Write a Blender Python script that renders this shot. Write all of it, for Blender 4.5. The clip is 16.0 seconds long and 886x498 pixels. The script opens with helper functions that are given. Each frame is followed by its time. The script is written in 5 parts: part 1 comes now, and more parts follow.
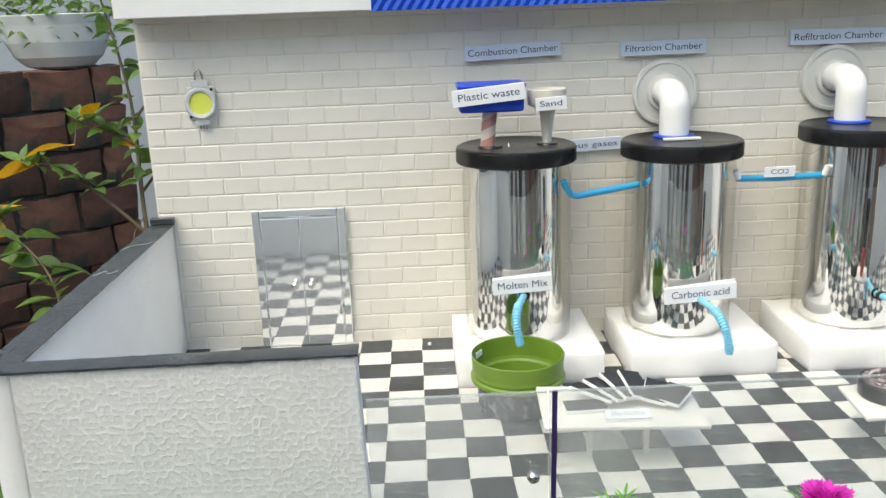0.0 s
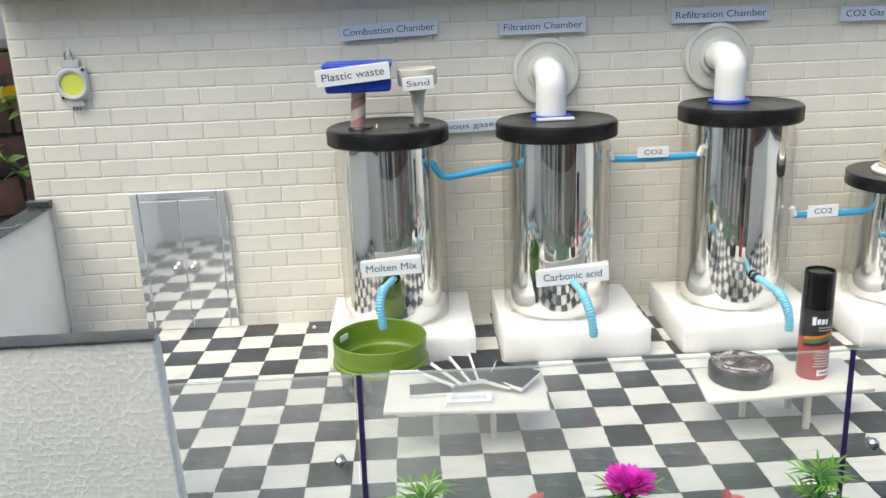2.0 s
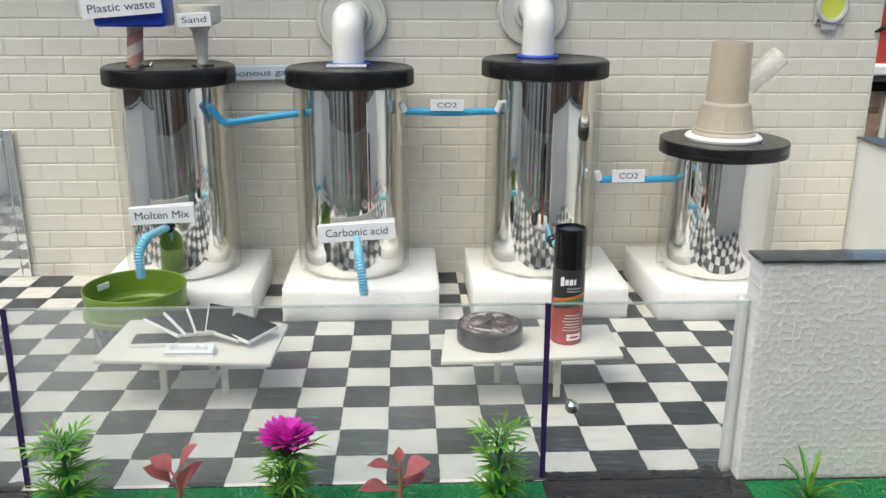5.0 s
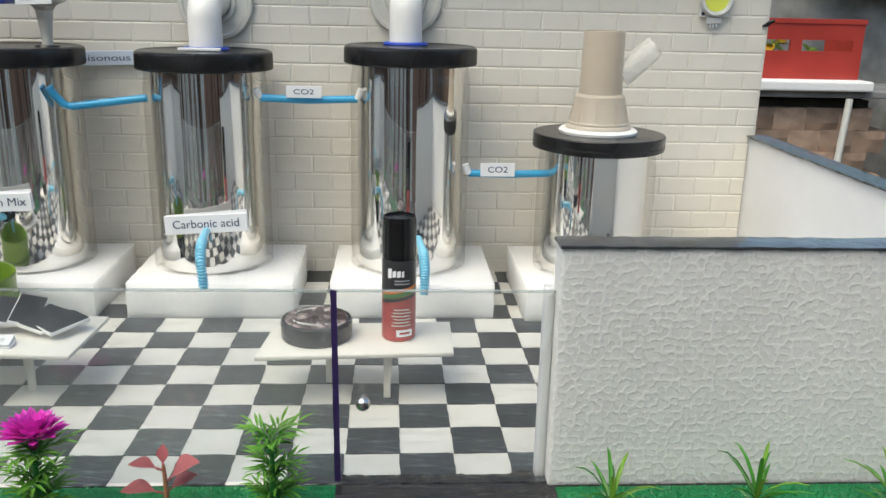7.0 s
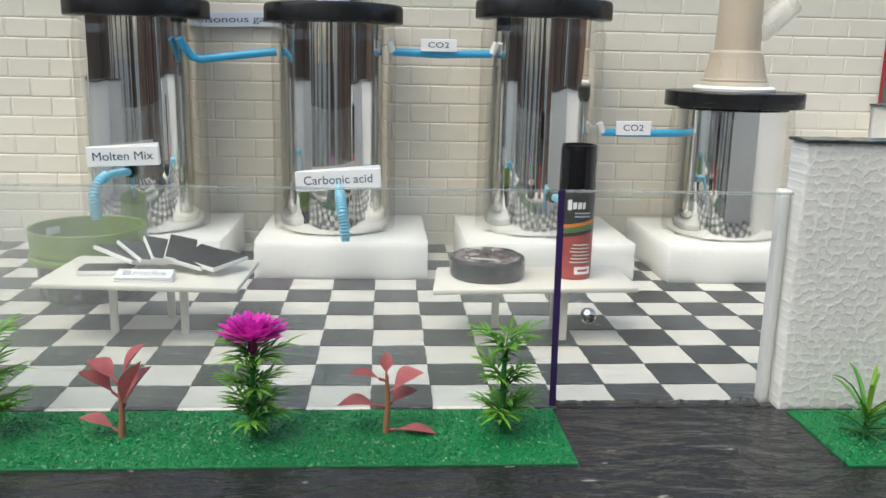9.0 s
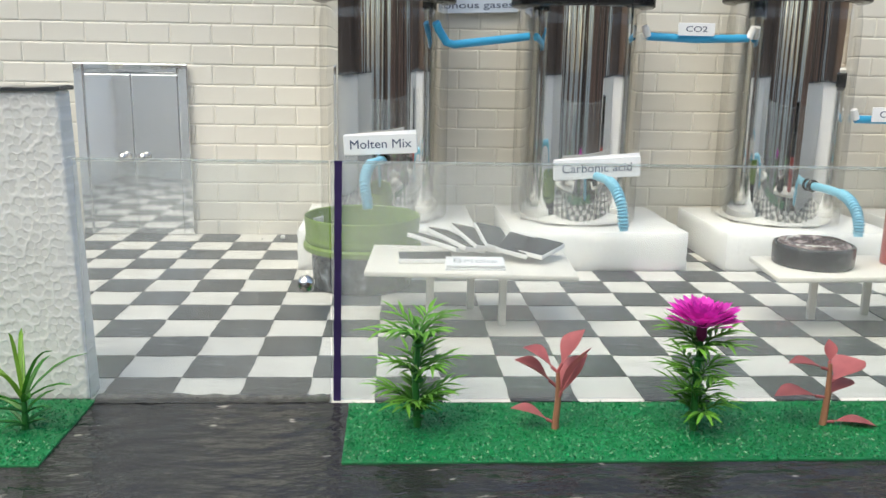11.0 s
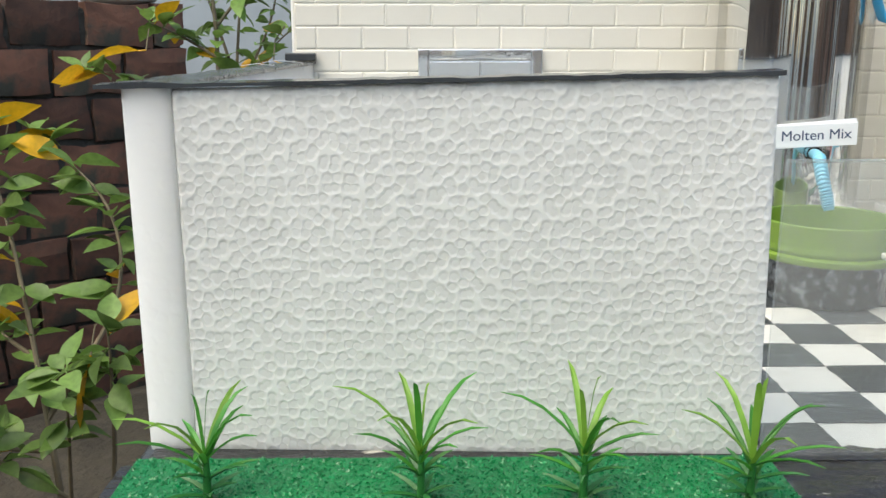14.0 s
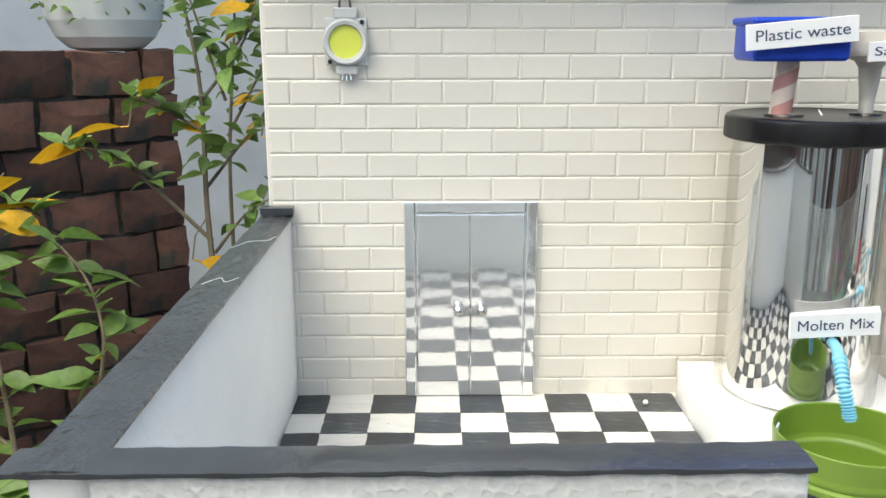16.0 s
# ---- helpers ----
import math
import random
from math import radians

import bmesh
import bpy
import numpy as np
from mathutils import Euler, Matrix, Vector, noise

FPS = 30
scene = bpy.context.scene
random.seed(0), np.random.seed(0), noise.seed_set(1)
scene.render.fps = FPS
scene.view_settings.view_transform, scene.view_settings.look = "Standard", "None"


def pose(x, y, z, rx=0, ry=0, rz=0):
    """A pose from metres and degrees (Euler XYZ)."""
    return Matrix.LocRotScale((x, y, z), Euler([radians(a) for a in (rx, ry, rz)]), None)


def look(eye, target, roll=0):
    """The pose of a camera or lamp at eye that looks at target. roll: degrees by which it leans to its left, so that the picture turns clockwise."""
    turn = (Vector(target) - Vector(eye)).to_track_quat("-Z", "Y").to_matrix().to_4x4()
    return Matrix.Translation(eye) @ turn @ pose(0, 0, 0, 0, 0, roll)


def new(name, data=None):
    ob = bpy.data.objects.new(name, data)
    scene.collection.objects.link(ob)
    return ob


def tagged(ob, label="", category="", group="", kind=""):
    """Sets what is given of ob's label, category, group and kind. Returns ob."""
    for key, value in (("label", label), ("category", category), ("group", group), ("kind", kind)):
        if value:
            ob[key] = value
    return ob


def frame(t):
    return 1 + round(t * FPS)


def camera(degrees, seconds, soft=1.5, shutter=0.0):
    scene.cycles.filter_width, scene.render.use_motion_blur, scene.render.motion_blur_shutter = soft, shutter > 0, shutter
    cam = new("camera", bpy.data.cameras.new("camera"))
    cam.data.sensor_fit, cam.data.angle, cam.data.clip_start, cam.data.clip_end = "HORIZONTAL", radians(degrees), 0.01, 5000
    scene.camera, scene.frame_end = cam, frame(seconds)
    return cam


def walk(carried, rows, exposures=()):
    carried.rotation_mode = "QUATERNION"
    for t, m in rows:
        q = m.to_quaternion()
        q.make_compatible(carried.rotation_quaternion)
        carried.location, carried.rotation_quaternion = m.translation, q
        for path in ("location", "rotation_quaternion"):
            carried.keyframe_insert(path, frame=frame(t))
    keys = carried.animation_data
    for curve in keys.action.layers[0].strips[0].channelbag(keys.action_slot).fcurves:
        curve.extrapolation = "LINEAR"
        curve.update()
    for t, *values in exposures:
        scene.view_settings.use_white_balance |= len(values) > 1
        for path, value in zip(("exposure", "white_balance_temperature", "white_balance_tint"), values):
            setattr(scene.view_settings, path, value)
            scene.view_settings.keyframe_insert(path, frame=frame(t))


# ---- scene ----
cam = camera(54.7, 16.0)
PATH = [
    (0, (0.0000, 0.0000, 0.3505), (0.0538, 1.9256, -0.1873), -2.11),
    (0.5, (0.0366, 0.0002, 0.3431), (0.0892, 1.9212, -0.2109), -2.11),
    (1, (0.0732, 0.0007, 0.3434), (0.1270, 1.9179, -0.2236), -2.14),
    (1.5, (0.0998, 0.0042, 0.3424), (0.1556, 1.9190, -0.2324), -2.19),
    (2, (0.1215, 0.0042, 0.3433), (0.1791, 1.9183, -0.2337), -2.23),
    (2.5, (0.1463, 0.0066, 0.3436), (0.2063, 1.9190, -0.2388), -2.23),
    (3, (0.1691, 0.0068, 0.3449), (0.2315, 1.9182, -0.2405), -2.18),
    (3.5, (0.2033, 0.0104, 0.3377), (0.2665, 1.9209, -0.2505), -1.83),
    (4, (0.2376, 0.0134, 0.3254), (0.3106, 1.9231, -0.2642), -1.34),
    (4.5, (0.2745, 0.0185, 0.3104), (0.3607, 1.9256, -0.2860), -0.44),
    (5, (0.3093, 0.0284, 0.2969), (0.3981, 1.9343, -0.3029), 0.36),
    (5.2, (0.3240, 0.0355, 0.2873), (0.4223, 1.9415, -0.3103), 0.87),
    (7.3, (0.4271, 0.0541, 0.2605), (0.5519, 1.9739, -0.2863), 1.46),
    (7.5, (0.4164, 0.0541, 0.2480), (0.5505, 1.9763, -0.2881), 1.45),
    (8, (0.3789, 0.0580, 0.2313), (0.5215, 1.9864, -0.2796), 1.40),
    (8.2, (0.3660, 0.0586, 0.2163), (0.5074, 1.9937, -0.2689), 1.38),
    (10.3, (0.1718, 0.0966, 0.1715), (0.3102, 2.0450, -0.2583), 1.24),
    (10.5, (0.1513, 0.0981, 0.1708), (0.2789, 2.0467, -0.2612), 1.14),
    (11, (0.1067, 0.1009, 0.1637), (0.2199, 2.0495, -0.2725), 1.07),
    (11.5, (0.0437, 0.1099, 0.1712), (0.1309, 2.0586, -0.2702), 0.81),
    (12, (-0.0166, 0.1189, 0.1712), (0.0434, 2.0680, -0.2732), 0.61),
    (12.5, (-0.0687, 0.1290, 0.1686), (-0.0355, 2.0775, -0.2810), 0.39),
    (13, (-0.1146, 0.1509, 0.1627), (-0.0896, 2.0984, -0.2917), 0.35),
    (13.5, (-0.1428, 0.1770, 0.1555), (-0.1168, 2.1235, -0.3033), 0.14),
    (14, (-0.1660, 0.1887, 0.1566), (-0.1386, 2.1343, -0.3058), -0.01),
    (14.5, (-0.1743, 0.1997, 0.1624), (-0.1459, 2.1448, -0.3022), 0.04),
    (15, (-0.1699, 0.2232, 0.1911), (-0.1405, 2.1672, -0.2781), 0.02),
    (15.5, (-0.1629, 0.2522, 0.2399), (-0.1337, 2.1949, -0.2347), -0.03),
    (16, (-0.1536, 0.2659, 0.2705), (-0.1328, 2.2078, -0.2075), -0.08),
]
EXPOSURES = [(t, stops, 6950, 1) for t, stops in ((0.0, 0.01), (1.5, -0.02), (2.5, -0.10), (3.0, -0.22), (4.0, -0.26), (5.0, -0.27), (8.0, -0.25), (10.5, -0.08), (11.5, 0.0), (12.5, 0.06), (13.5, 0.13), (14.5, 0.18), (15.5, 0.22), (16.0, 0.20))]
walk(cam, [(t, look(eye, target, roll)) for t, eye, target, roll in PATH], exposures=EXPOSURES)

# ---- light ----
world = bpy.data.worlds.new("sky")
scene.world = world
world.use_nodes = True
wn = world.node_tree
sky = wn.nodes.new("ShaderNodeTexSky")
sky.sky_type = "NISHITA"
sky.sun_disc = False
sky.sun_elevation = radians(60)
sky.sun_rotation = radians(224)
sky.dust_density = 3.0
wn.links.new(sky.outputs["Color"], wn.nodes["Background"].inputs["Color"])
wn.nodes["Background"].inputs["Strength"].default_value = 0.33
sun = new("sun", bpy.data.lights.new("sun", "SUN"))
sun.data.energy, sun.data.angle, sun.data.color = 1.45, radians(50), (1.0, 0.94, 0.84)
sun.matrix_world = look((-0.95, -0.98, 2.4), (0, 0, 0))

# ---- materials ----
def mat(name, rgb, rough=0.6, metal=0.0, vary=0.12, scale=60.0, bump=0.0, bump_scale=400.0, spec=0.5, rand=0.0, stretch=(1, 1, 1), depth=0.001, alpha2=None, mix_at=(0.45, 0.7), sheen_scale=9.0):
    """A surface with two scales of colour variation, roughness variation and fine relief."""
    m = bpy.data.materials.new(name)
    m.use_nodes = True
    t = m.node_tree
    b = t.nodes["Principled BSDF"]
    b.inputs["Metallic"].default_value = metal
    b.inputs["Specular IOR Level"].default_value = spec
    co = t.nodes.new("ShaderNodeTexCoord")
    mp = t.nodes.new("ShaderNodeMapping")
    mp.inputs["Scale"].default_value = stretch
    t.links.new(co.outputs["Object"], mp.inputs["Vector"])

    def noise_node(s, detail=4.0):
        n = t.nodes.new("ShaderNodeTexNoise")
        n.inputs["Scale"].default_value = s
        n.inputs["Detail"].default_value = detail
        t.links.new(mp.outputs["Vector"], n.inputs["Vector"])
        return n

    fine, coarse = noise_node(scale), noise_node(sheen_scale, 2.0)
    add = t.nodes.new("ShaderNodeMath")
    add.operation = "ADD"
    t.links.new(fine.outputs["Fac"], add.inputs[0])
    t.links.new(coarse.outputs["Fac"], add.inputs[1])
    ramp = t.nodes.new("ShaderNodeMapRange")
    ramp.inputs["From Min"].default_value, ramp.inputs["From Max"].default_value = 0.6, 1.4
    ramp.inputs["To Min"].default_value, ramp.inputs["To Max"].default_value = 1 - vary, 1 + vary
    t.links.new(add.outputs[0], ramp.inputs["Value"])
    col = t.nodes.new("ShaderNodeRGB")
    col.outputs[0].default_value = (*rgb, 1)
    source = col.outputs[0]
    if alpha2:
        mr = t.nodes.new("ShaderNodeMapRange")
        mr.inputs["From Min"].default_value, mr.inputs["From Max"].default_value = mix_at
        t.links.new(fine.outputs["Fac"], mr.inputs["Value"])
        mx = t.nodes.new("ShaderNodeMix")
        mx.data_type = "RGBA"
        t.links.new(mr.outputs["Result"], mx.inputs["Factor"])
        t.links.new(source, mx.inputs[6])
        mx.inputs[7].default_value = (*alpha2, 1)
        source = mx.outputs[2]
    mul = t.nodes.new("ShaderNodeVectorMath")
    mul.operation = "SCALE"
    t.links.new(source, mul.inputs[0])
    value = ramp.outputs["Result"]
    if rand:
        info = t.nodes.new("ShaderNodeObjectInfo")
        r = t.nodes.new("ShaderNodeMapRange")
        r.inputs["To Min"].default_value, r.inputs["To Max"].default_value = 1 - rand, 1 + rand
        t.links.new(info.outputs["Random"], r.inputs["Value"])
        mm = t.nodes.new("ShaderNodeMath")
        mm.operation = "MULTIPLY"
        t.links.new(value, mm.inputs[0])
        t.links.new(r.outputs["Result"], mm.inputs[1])
        value = mm.outputs[0]
    t.links.new(value, mul.inputs["Scale"])
    t.links.new(mul.outputs[0], b.inputs["Base Color"])
    rr = t.nodes.new("ShaderNodeMapRange")
    rr.inputs["To Min"].default_value, rr.inputs["To Max"].default_value = max(0.0, rough * 0.8), min(1.0, rough * 1.2)
    t.links.new(coarse.outputs["Fac"], rr.inputs["Value"])
    t.links.new(rr.outputs["Result"], b.inputs["Roughness"])
    if bump:
        bn = noise_node(bump_scale)
        bp = t.nodes.new("ShaderNodeBump")
        bp.inputs["Strength"].default_value, bp.inputs["Distance"].default_value = bump, depth
        t.links.new(bn.outputs["Fac"], bp.inputs["Height"])
        t.links.new(bp.outputs["Normal"], b.inputs["Normal"])
    return m


def foam_beads(name, rgb, cell=225.0, strength=0.5, depth=0.00062, upright=False, glow=0.5, reach=0.015, lit_rim=1.06):
    """Expanded polystyrene with its pressed beads showing as shallow cells."""
    m = mat(name, rgb, rough=0.55, vary=0.05, scale=25)
    t = m.node_tree
    b = t.nodes["Principled BSDF"]
    co = t.nodes.new("ShaderNodeTexCoord")
    wob = t.nodes.new("ShaderNodeTexNoise")
    wob.inputs["Scale"].default_value = 60
    t.links.new(co.outputs["Object"], wob.inputs["Vector"])
    off = t.nodes.new("ShaderNodeVectorMath")
    off.operation = "MULTIPLY_ADD"
    off.inputs[1].default_value = (0.0011, 0.0011, 0.0011)
    t.links.new(wob.outputs["Color"], off.inputs[0])
    t.links.new(co.outputs["Object"], off.inputs[2])
    def cells(feature):
        v = t.nodes.new("ShaderNodeTexVoronoi")
        v.feature = feature
        v.inputs["Scale"].default_value = cell
        v.inputs["Randomness"].default_value = 0.72
        if upright:
            v.voronoi_dimensions = "2D"
        t.links.new(place, v.inputs["Vector"])
        return v

    place = off.outputs[0]
    if upright:
        turn = t.nodes.new("ShaderNodeMapping")
        turn.inputs["Rotation"].default_value = (radians(-90), 0, 0)
        turn.inputs["Scale"].default_value = (1.03, 1, 1)
        t.links.new(place, turn.inputs["Vector"])
        place = turn.outputs["Vector"]
    rim = t.nodes.new("ShaderNodeMapRange")
    rim.interpolation_type = "SMOOTHSTEP"
    rim.inputs["From Min"].default_value, rim.inputs["From Max"].default_value = 0.28, 0.66
    t.links.new(cells("F1").outputs["Distance"], rim.inputs["Value"])
    patch = t.nodes.new("ShaderNodeTexNoise")
    patch.inputs["Scale"].default_value = cell * 0.4
    patch.inputs["Detail"].default_value = 1.0
    t.links.new(co.outputs["Object"], patch.inputs["Vector"])
    level = t.nodes.new("ShaderNodeMath")
    level.operation = "MULTIPLY_ADD"
    level.inputs[1].default_value = 0.4
    t.links.new(patch.outputs["Fac"], level.inputs[0])
    t.links.new(rim.outputs["Result"], level.inputs[2])
    bp = t.nodes.new("ShaderNodeBump")
    bp.inputs["Strength"].default_value, bp.inputs["Distance"].default_value = strength, depth
    t.links.new(level.outputs[0], bp.inputs["Height"])
    t.links.new(bp.outputs["Normal"], b.inputs["Normal"])
    # Light caught by the raised rims is tinted into the base colour.
    pale = t.nodes.new("ShaderNodeMapRange")
    pale.inputs["To Min"].default_value, pale.inputs["To Max"].default_value = 1.5 - 0.5 * lit_rim, lit_rim
    t.links.new(rim.outputs["Result"], pale.inputs["Value"])
    tone = t.nodes.new("ShaderNodeVectorMath")
    tone.operation = "SCALE"
    t.links.new(b.inputs["Base Color"].links[0].from_socket, tone.inputs[0])
    t.links.new(pale.outputs["Result"], tone.inputs["Scale"])
    t.links.new(tone.outputs[0], b.inputs["Base Color"])
    b.inputs["Subsurface Weight"].default_value = glow
    b.inputs["Subsurface Scale"].default_value = reach
    b.inputs["Subsurface Radius"].default_value = (1.0, 1.0, 0.95)
    return m


def clear(name, tint=(1, 1, 1), haze=0.03, ior=1.45, gloss_rough=0.03, streak=8.0, fade=None):
    """Clear sheet plastic: see-through, with a mirror-like gloss and a faint film of dust."""
    m = bpy.data.materials.new(name)
    m.use_nodes = True
    t = m.node_tree
    t.nodes.remove(t.nodes["Principled BSDF"])
    out = t.nodes["Material Output"]
    tr = t.nodes.new("ShaderNodeBsdfTransparent")
    tr.inputs["Color"].default_value = (*tint, 1)
    df = t.nodes.new("ShaderNodeBsdfDiffuse")
    df.inputs["Color"].default_value = (0.8, 0.82, 0.82, 1)
    gl = t.nodes.new("ShaderNodeBsdfGlossy")
    gl.inputs["Roughness"].default_value = gloss_rough
    co = t.nodes.new("ShaderNodeTexCoord")
    n = t.nodes.new("ShaderNodeTexNoise")
    n.inputs["Scale"].default_value = streak
    n.inputs["Detail"].default_value = 5
    t.links.new(co.outputs["Object"], n.inputs["Vector"])
    r = t.nodes.new("ShaderNodeMapRange")
    r.inputs["From Min"].default_value, r.inputs["From Max"].default_value = 0.35, 0.75
    r.inputs["To Min"].default_value, r.inputs["To Max"].default_value = haze * 0.2, haze * 2
    t.links.new(n.outputs["Fac"], r.inputs["Value"])
    film = r.outputs["Result"]
    if fade:
        sep = t.nodes.new("ShaderNodeSeparateXYZ")
        t.links.new(co.outputs["Object"], sep.inputs[0])
        g = t.nodes.new("ShaderNodeMapRange")
        g.interpolation_type = "SMOOTHSTEP"
        g.inputs["From Min"].default_value, g.inputs["From Max"].default_value = fade[0], fade[1]
        g.inputs["To Min"].default_value, g.inputs["To Max"].default_value = fade[2], 0.0
        t.links.new(sep.outputs["X"], g.inputs["Value"])
        ad = t.nodes.new("ShaderNodeMath")
        ad.operation = "MULTIPLY_ADD"
        t.links.new(g.outputs["Result"], ad.inputs[0])
        t.links.new(n.outputs["Fac"], ad.inputs[1])
        t.links.new(film, ad.inputs[2])
        film = ad.outputs[0]
    m1 = t.nodes.new("ShaderNodeMixShader")
    t.links.new(film, m1.inputs["Fac"])
    t.links.new(tr.outputs[0], m1.inputs[1])
    t.links.new(df.outputs[0], m1.inputs[2])
    lw = t.nodes.new("ShaderNodeLayerWeight")
    pw = t.nodes.new("ShaderNodeMath")
    pw.operation = "POWER"
    pw.inputs[1].default_value = 4.0
    t.links.new(lw.outputs["Facing"], pw.inputs[0])
    fr = t.nodes.new("ShaderNodeMapRange")
    fr.inputs["To Min"].default_value, fr.inputs["To Max"].default_value = ((ior - 1) / (ior + 1)) ** 2, 0.75
    t.links.new(pw.outputs[0], fr.inputs["Value"])
    m2 = t.nodes.new("ShaderNodeMixShader")
    t.links.new(fr.outputs[0], m2.inputs["Fac"])
    t.links.new(m1.outputs[0], m2.inputs[1])
    t.links.new(gl.outputs[0], m2.inputs[2])
    t.links.new(m2.outputs[0], out.inputs["Surface"])
    return m


def leafy(name, rgb, rough=0.45, vary=0.25, through_light=0.30, rand=0.25):
    m = mat(name, rgb, rough=rough, vary=vary, scale=120, rand=rand, bump=0.2, bump_scale=300, depth=0.0005)
    t = m.node_tree
    b, out = t.nodes["Principled BSDF"], t.nodes["Material Output"]
    tl, mx = t.nodes.new("ShaderNodeBsdfTranslucent"), t.nodes.new("ShaderNodeMixShader")
    t.links.new(b.inputs["Base Color"].links[0].from_socket, tl.inputs["Color"])
    mx.inputs["Fac"].default_value = through_light
    t.links.new(b.outputs[0], mx.inputs[1])
    t.links.new(tl.outputs[0], mx.inputs[2])
    t.links.new(mx.outputs[0], out.inputs["Surface"])
    return m


M_SHEET = mat("cream_foam_joint", (0.735, 0.705, 0.635), 0.55, vary=0.06)
M_BRICK_FOAM = mat("cream_foam_brick", (0.735, 0.705, 0.635), 0.5, vary=0.05, scale=40, bump=0.25, bump_scale=900, depth=0.0004, rand=0.035)
M_WHITE = mat("white_card", (0.80, 0.80, 0.79), 0.6, vary=0.04)
M_CREAM = mat("cream_card", (0.78, 0.75, 0.69), 0.6, vary=0.05)
M_FLOOR = mat("white_painted_board", (0.70, 0.685, 0.65), 0.45, vary=0.11, scale=40, stretch=(1, 2.8, 1), alpha2=(0.55, 0.53, 0.50), mix_at=(0.45, 0.7), bump=0.15, bump_scale=200)
M_TILE = mat("black_brush_paint", (0.040, 0.046, 0.053), 0.32, vary=0.5, scale=55, stretch=(1, 4.5, 1), bump=0.7, bump_scale=200, depth=0.0007, rand=0.35, alpha2=(0.15, 0.162, 0.172), mix_at=(0.53, 0.78))
M_FOAM = foam_beads("bead_foam_front", (0.71, 0.715, 0.705), cell=250, strength=0.42, depth=0.0008, upright=True, glow=0.5, reach=0.020)
M_FOAM_FINE = foam_beads("bead_foam_fine", (0.83, 0.83, 0.82), cell=200, strength=0.22, depth=0.0006, glow=1.0, reach=0.030, lit_rim=1.0)
M_TAPE = mat("black_tape", (0.040, 0.045, 0.052), 0.17, vary=0.35, scale=50, bump=0.45, bump_scale=48, depth=0.0016, spec=1.0, stretch=(1, 1, 1))
M_TAPE_CREASED = mat("creased_black_tape", (0.045, 0.050, 0.056), 0.14, vary=0.4, scale=60, bump=1.0, bump_scale=130, depth=0.0022, spec=1.0, stretch=(1.6, 0.8, 1))
M_PATH = mat("black_plastic_film", (0.020, 0.020, 0.021), 0.13, vary=0.35, scale=75, bump=1.0, bump_scale=52, depth=0.0040, stretch=(0.8, 1.8, 1), spec=0.55, alpha2=(0.26, 0.25, 0.22), mix_at=(0.675, 0.73))
M_FOIL = mat("silver_foil", (0.87, 0.87, 0.865), 0.035, metal=1.0, vary=0.02, bump=0.22, bump_scale=13, depth=0.0022, stretch=(3.0, 3.0, 0.1))
M_FOIL_DOOR = mat("silver_door_foil", (0.86, 0.875, 0.88), 0.05, metal=0.78, vary=0.03, bump=0.17, bump_scale=45, depth=0.0006, stretch=(1, 1, 1.2))
M_CHROME = mat("polished_steel", (0.62, 0.6, 0.57), 0.12, metal=1.0, vary=0.05)
M_LID = mat("black_plastic_lid", (0.010, 0.010, 0.011), 0.26, vary=0.4, scale=90, bump=0.25, bump_scale=60, depth=0.0008)
M_CLEAR_JAR = clear("clear_jar_plastic", (0.97, 0.965, 0.95), haze=0.02)
M_PANE = clear("clear_acrylic_sheet", (0.96, 0.975, 0.97), haze=0.055, ior=1.5, streak=7.0, fade=(0.02, 0.17, 0.32))
M_PANE_CLEAR = clear("clean_acrylic_sheet", (0.97, 0.98, 0.975), haze=0.025, ior=1.5, streak=7.0)
M_PANE_DUSTY = clear("dusty_acrylic_sheet", (0.96, 0.975, 0.97), haze=0.15, ior=1.5, streak=6.0)
M_EDGE = clear("acrylic_edge", (0.75, 0.8, 0.79), haze=0.2, ior=1.5)
M_PURPLE = mat("purple_marker_line", (0.030, 0.016, 0.085), 0.4, vary=0.3, scale=200)
M_STRAW = mat("blue_straw", (0.04, 0.34, 0.60), 0.35, vary=0.08)
M_BEND = mat("pale_blue_bendy_straw", (0.21, 0.53, 0.69), 0.35, vary=0.08)
M_TAG = mat("white_paper_tag", (0.82, 0.83, 0.85), 0.65, vary=0.03)
M_TAGBLUE = mat("pale_blue_paper_label", (0.60, 0.67, 0.78), 0.6, vary=0.04)
M_INK = mat("dark_blue_ink", (0.055, 0.075, 0.14), 0.6, vary=0.1)
M_INK_PALE = mat("pale_grey_ink", (0.4, 0.42, 0.45), 0.6, vary=0.1)
M_PVC = mat("white_pvc", (0.80, 0.80, 0.79), 0.3, vary=0.04, bump=0.05, bump_scale=60)
M_DISC = mat("off_white_disc_plastic", (0.66, 0.66, 0.62), 0.4, vary=0.06)
M_BLUE = mat("bright_blue_plastic", (0.012, 0.06, 0.50), 0.35, vary=0.2, scale=150)
M_BLUE_EMBOSSED = mat("blue_foil_sheet", (0.008, 0.075, 0.55), 0.22, vary=0.2, scale=200)
M_BEIGE = mat("milky_beige_plastic", (0.68, 0.60, 0.49), 0.38, vary=0.06)
M_MILKY = mat("milky_clear_plastic", (0.78, 0.77, 0.73), 0.3, vary=0.06)
M_MILKY.node_tree.nodes["Principled BSDF"].inputs["Alpha"].default_value = 0.30
M_BEIGE.node_tree.nodes["Principled BSDF"].inputs["Alpha"].default_value = 0.72
M_BEIGE.node_tree.nodes["Principled BSDF"].inputs["Transmission Weight"].default_value = 0.25
M_FUNNEL = mat("grey_beige_funnel_plastic", (0.66, 0.63, 0.56), 0.4, vary=0.06)
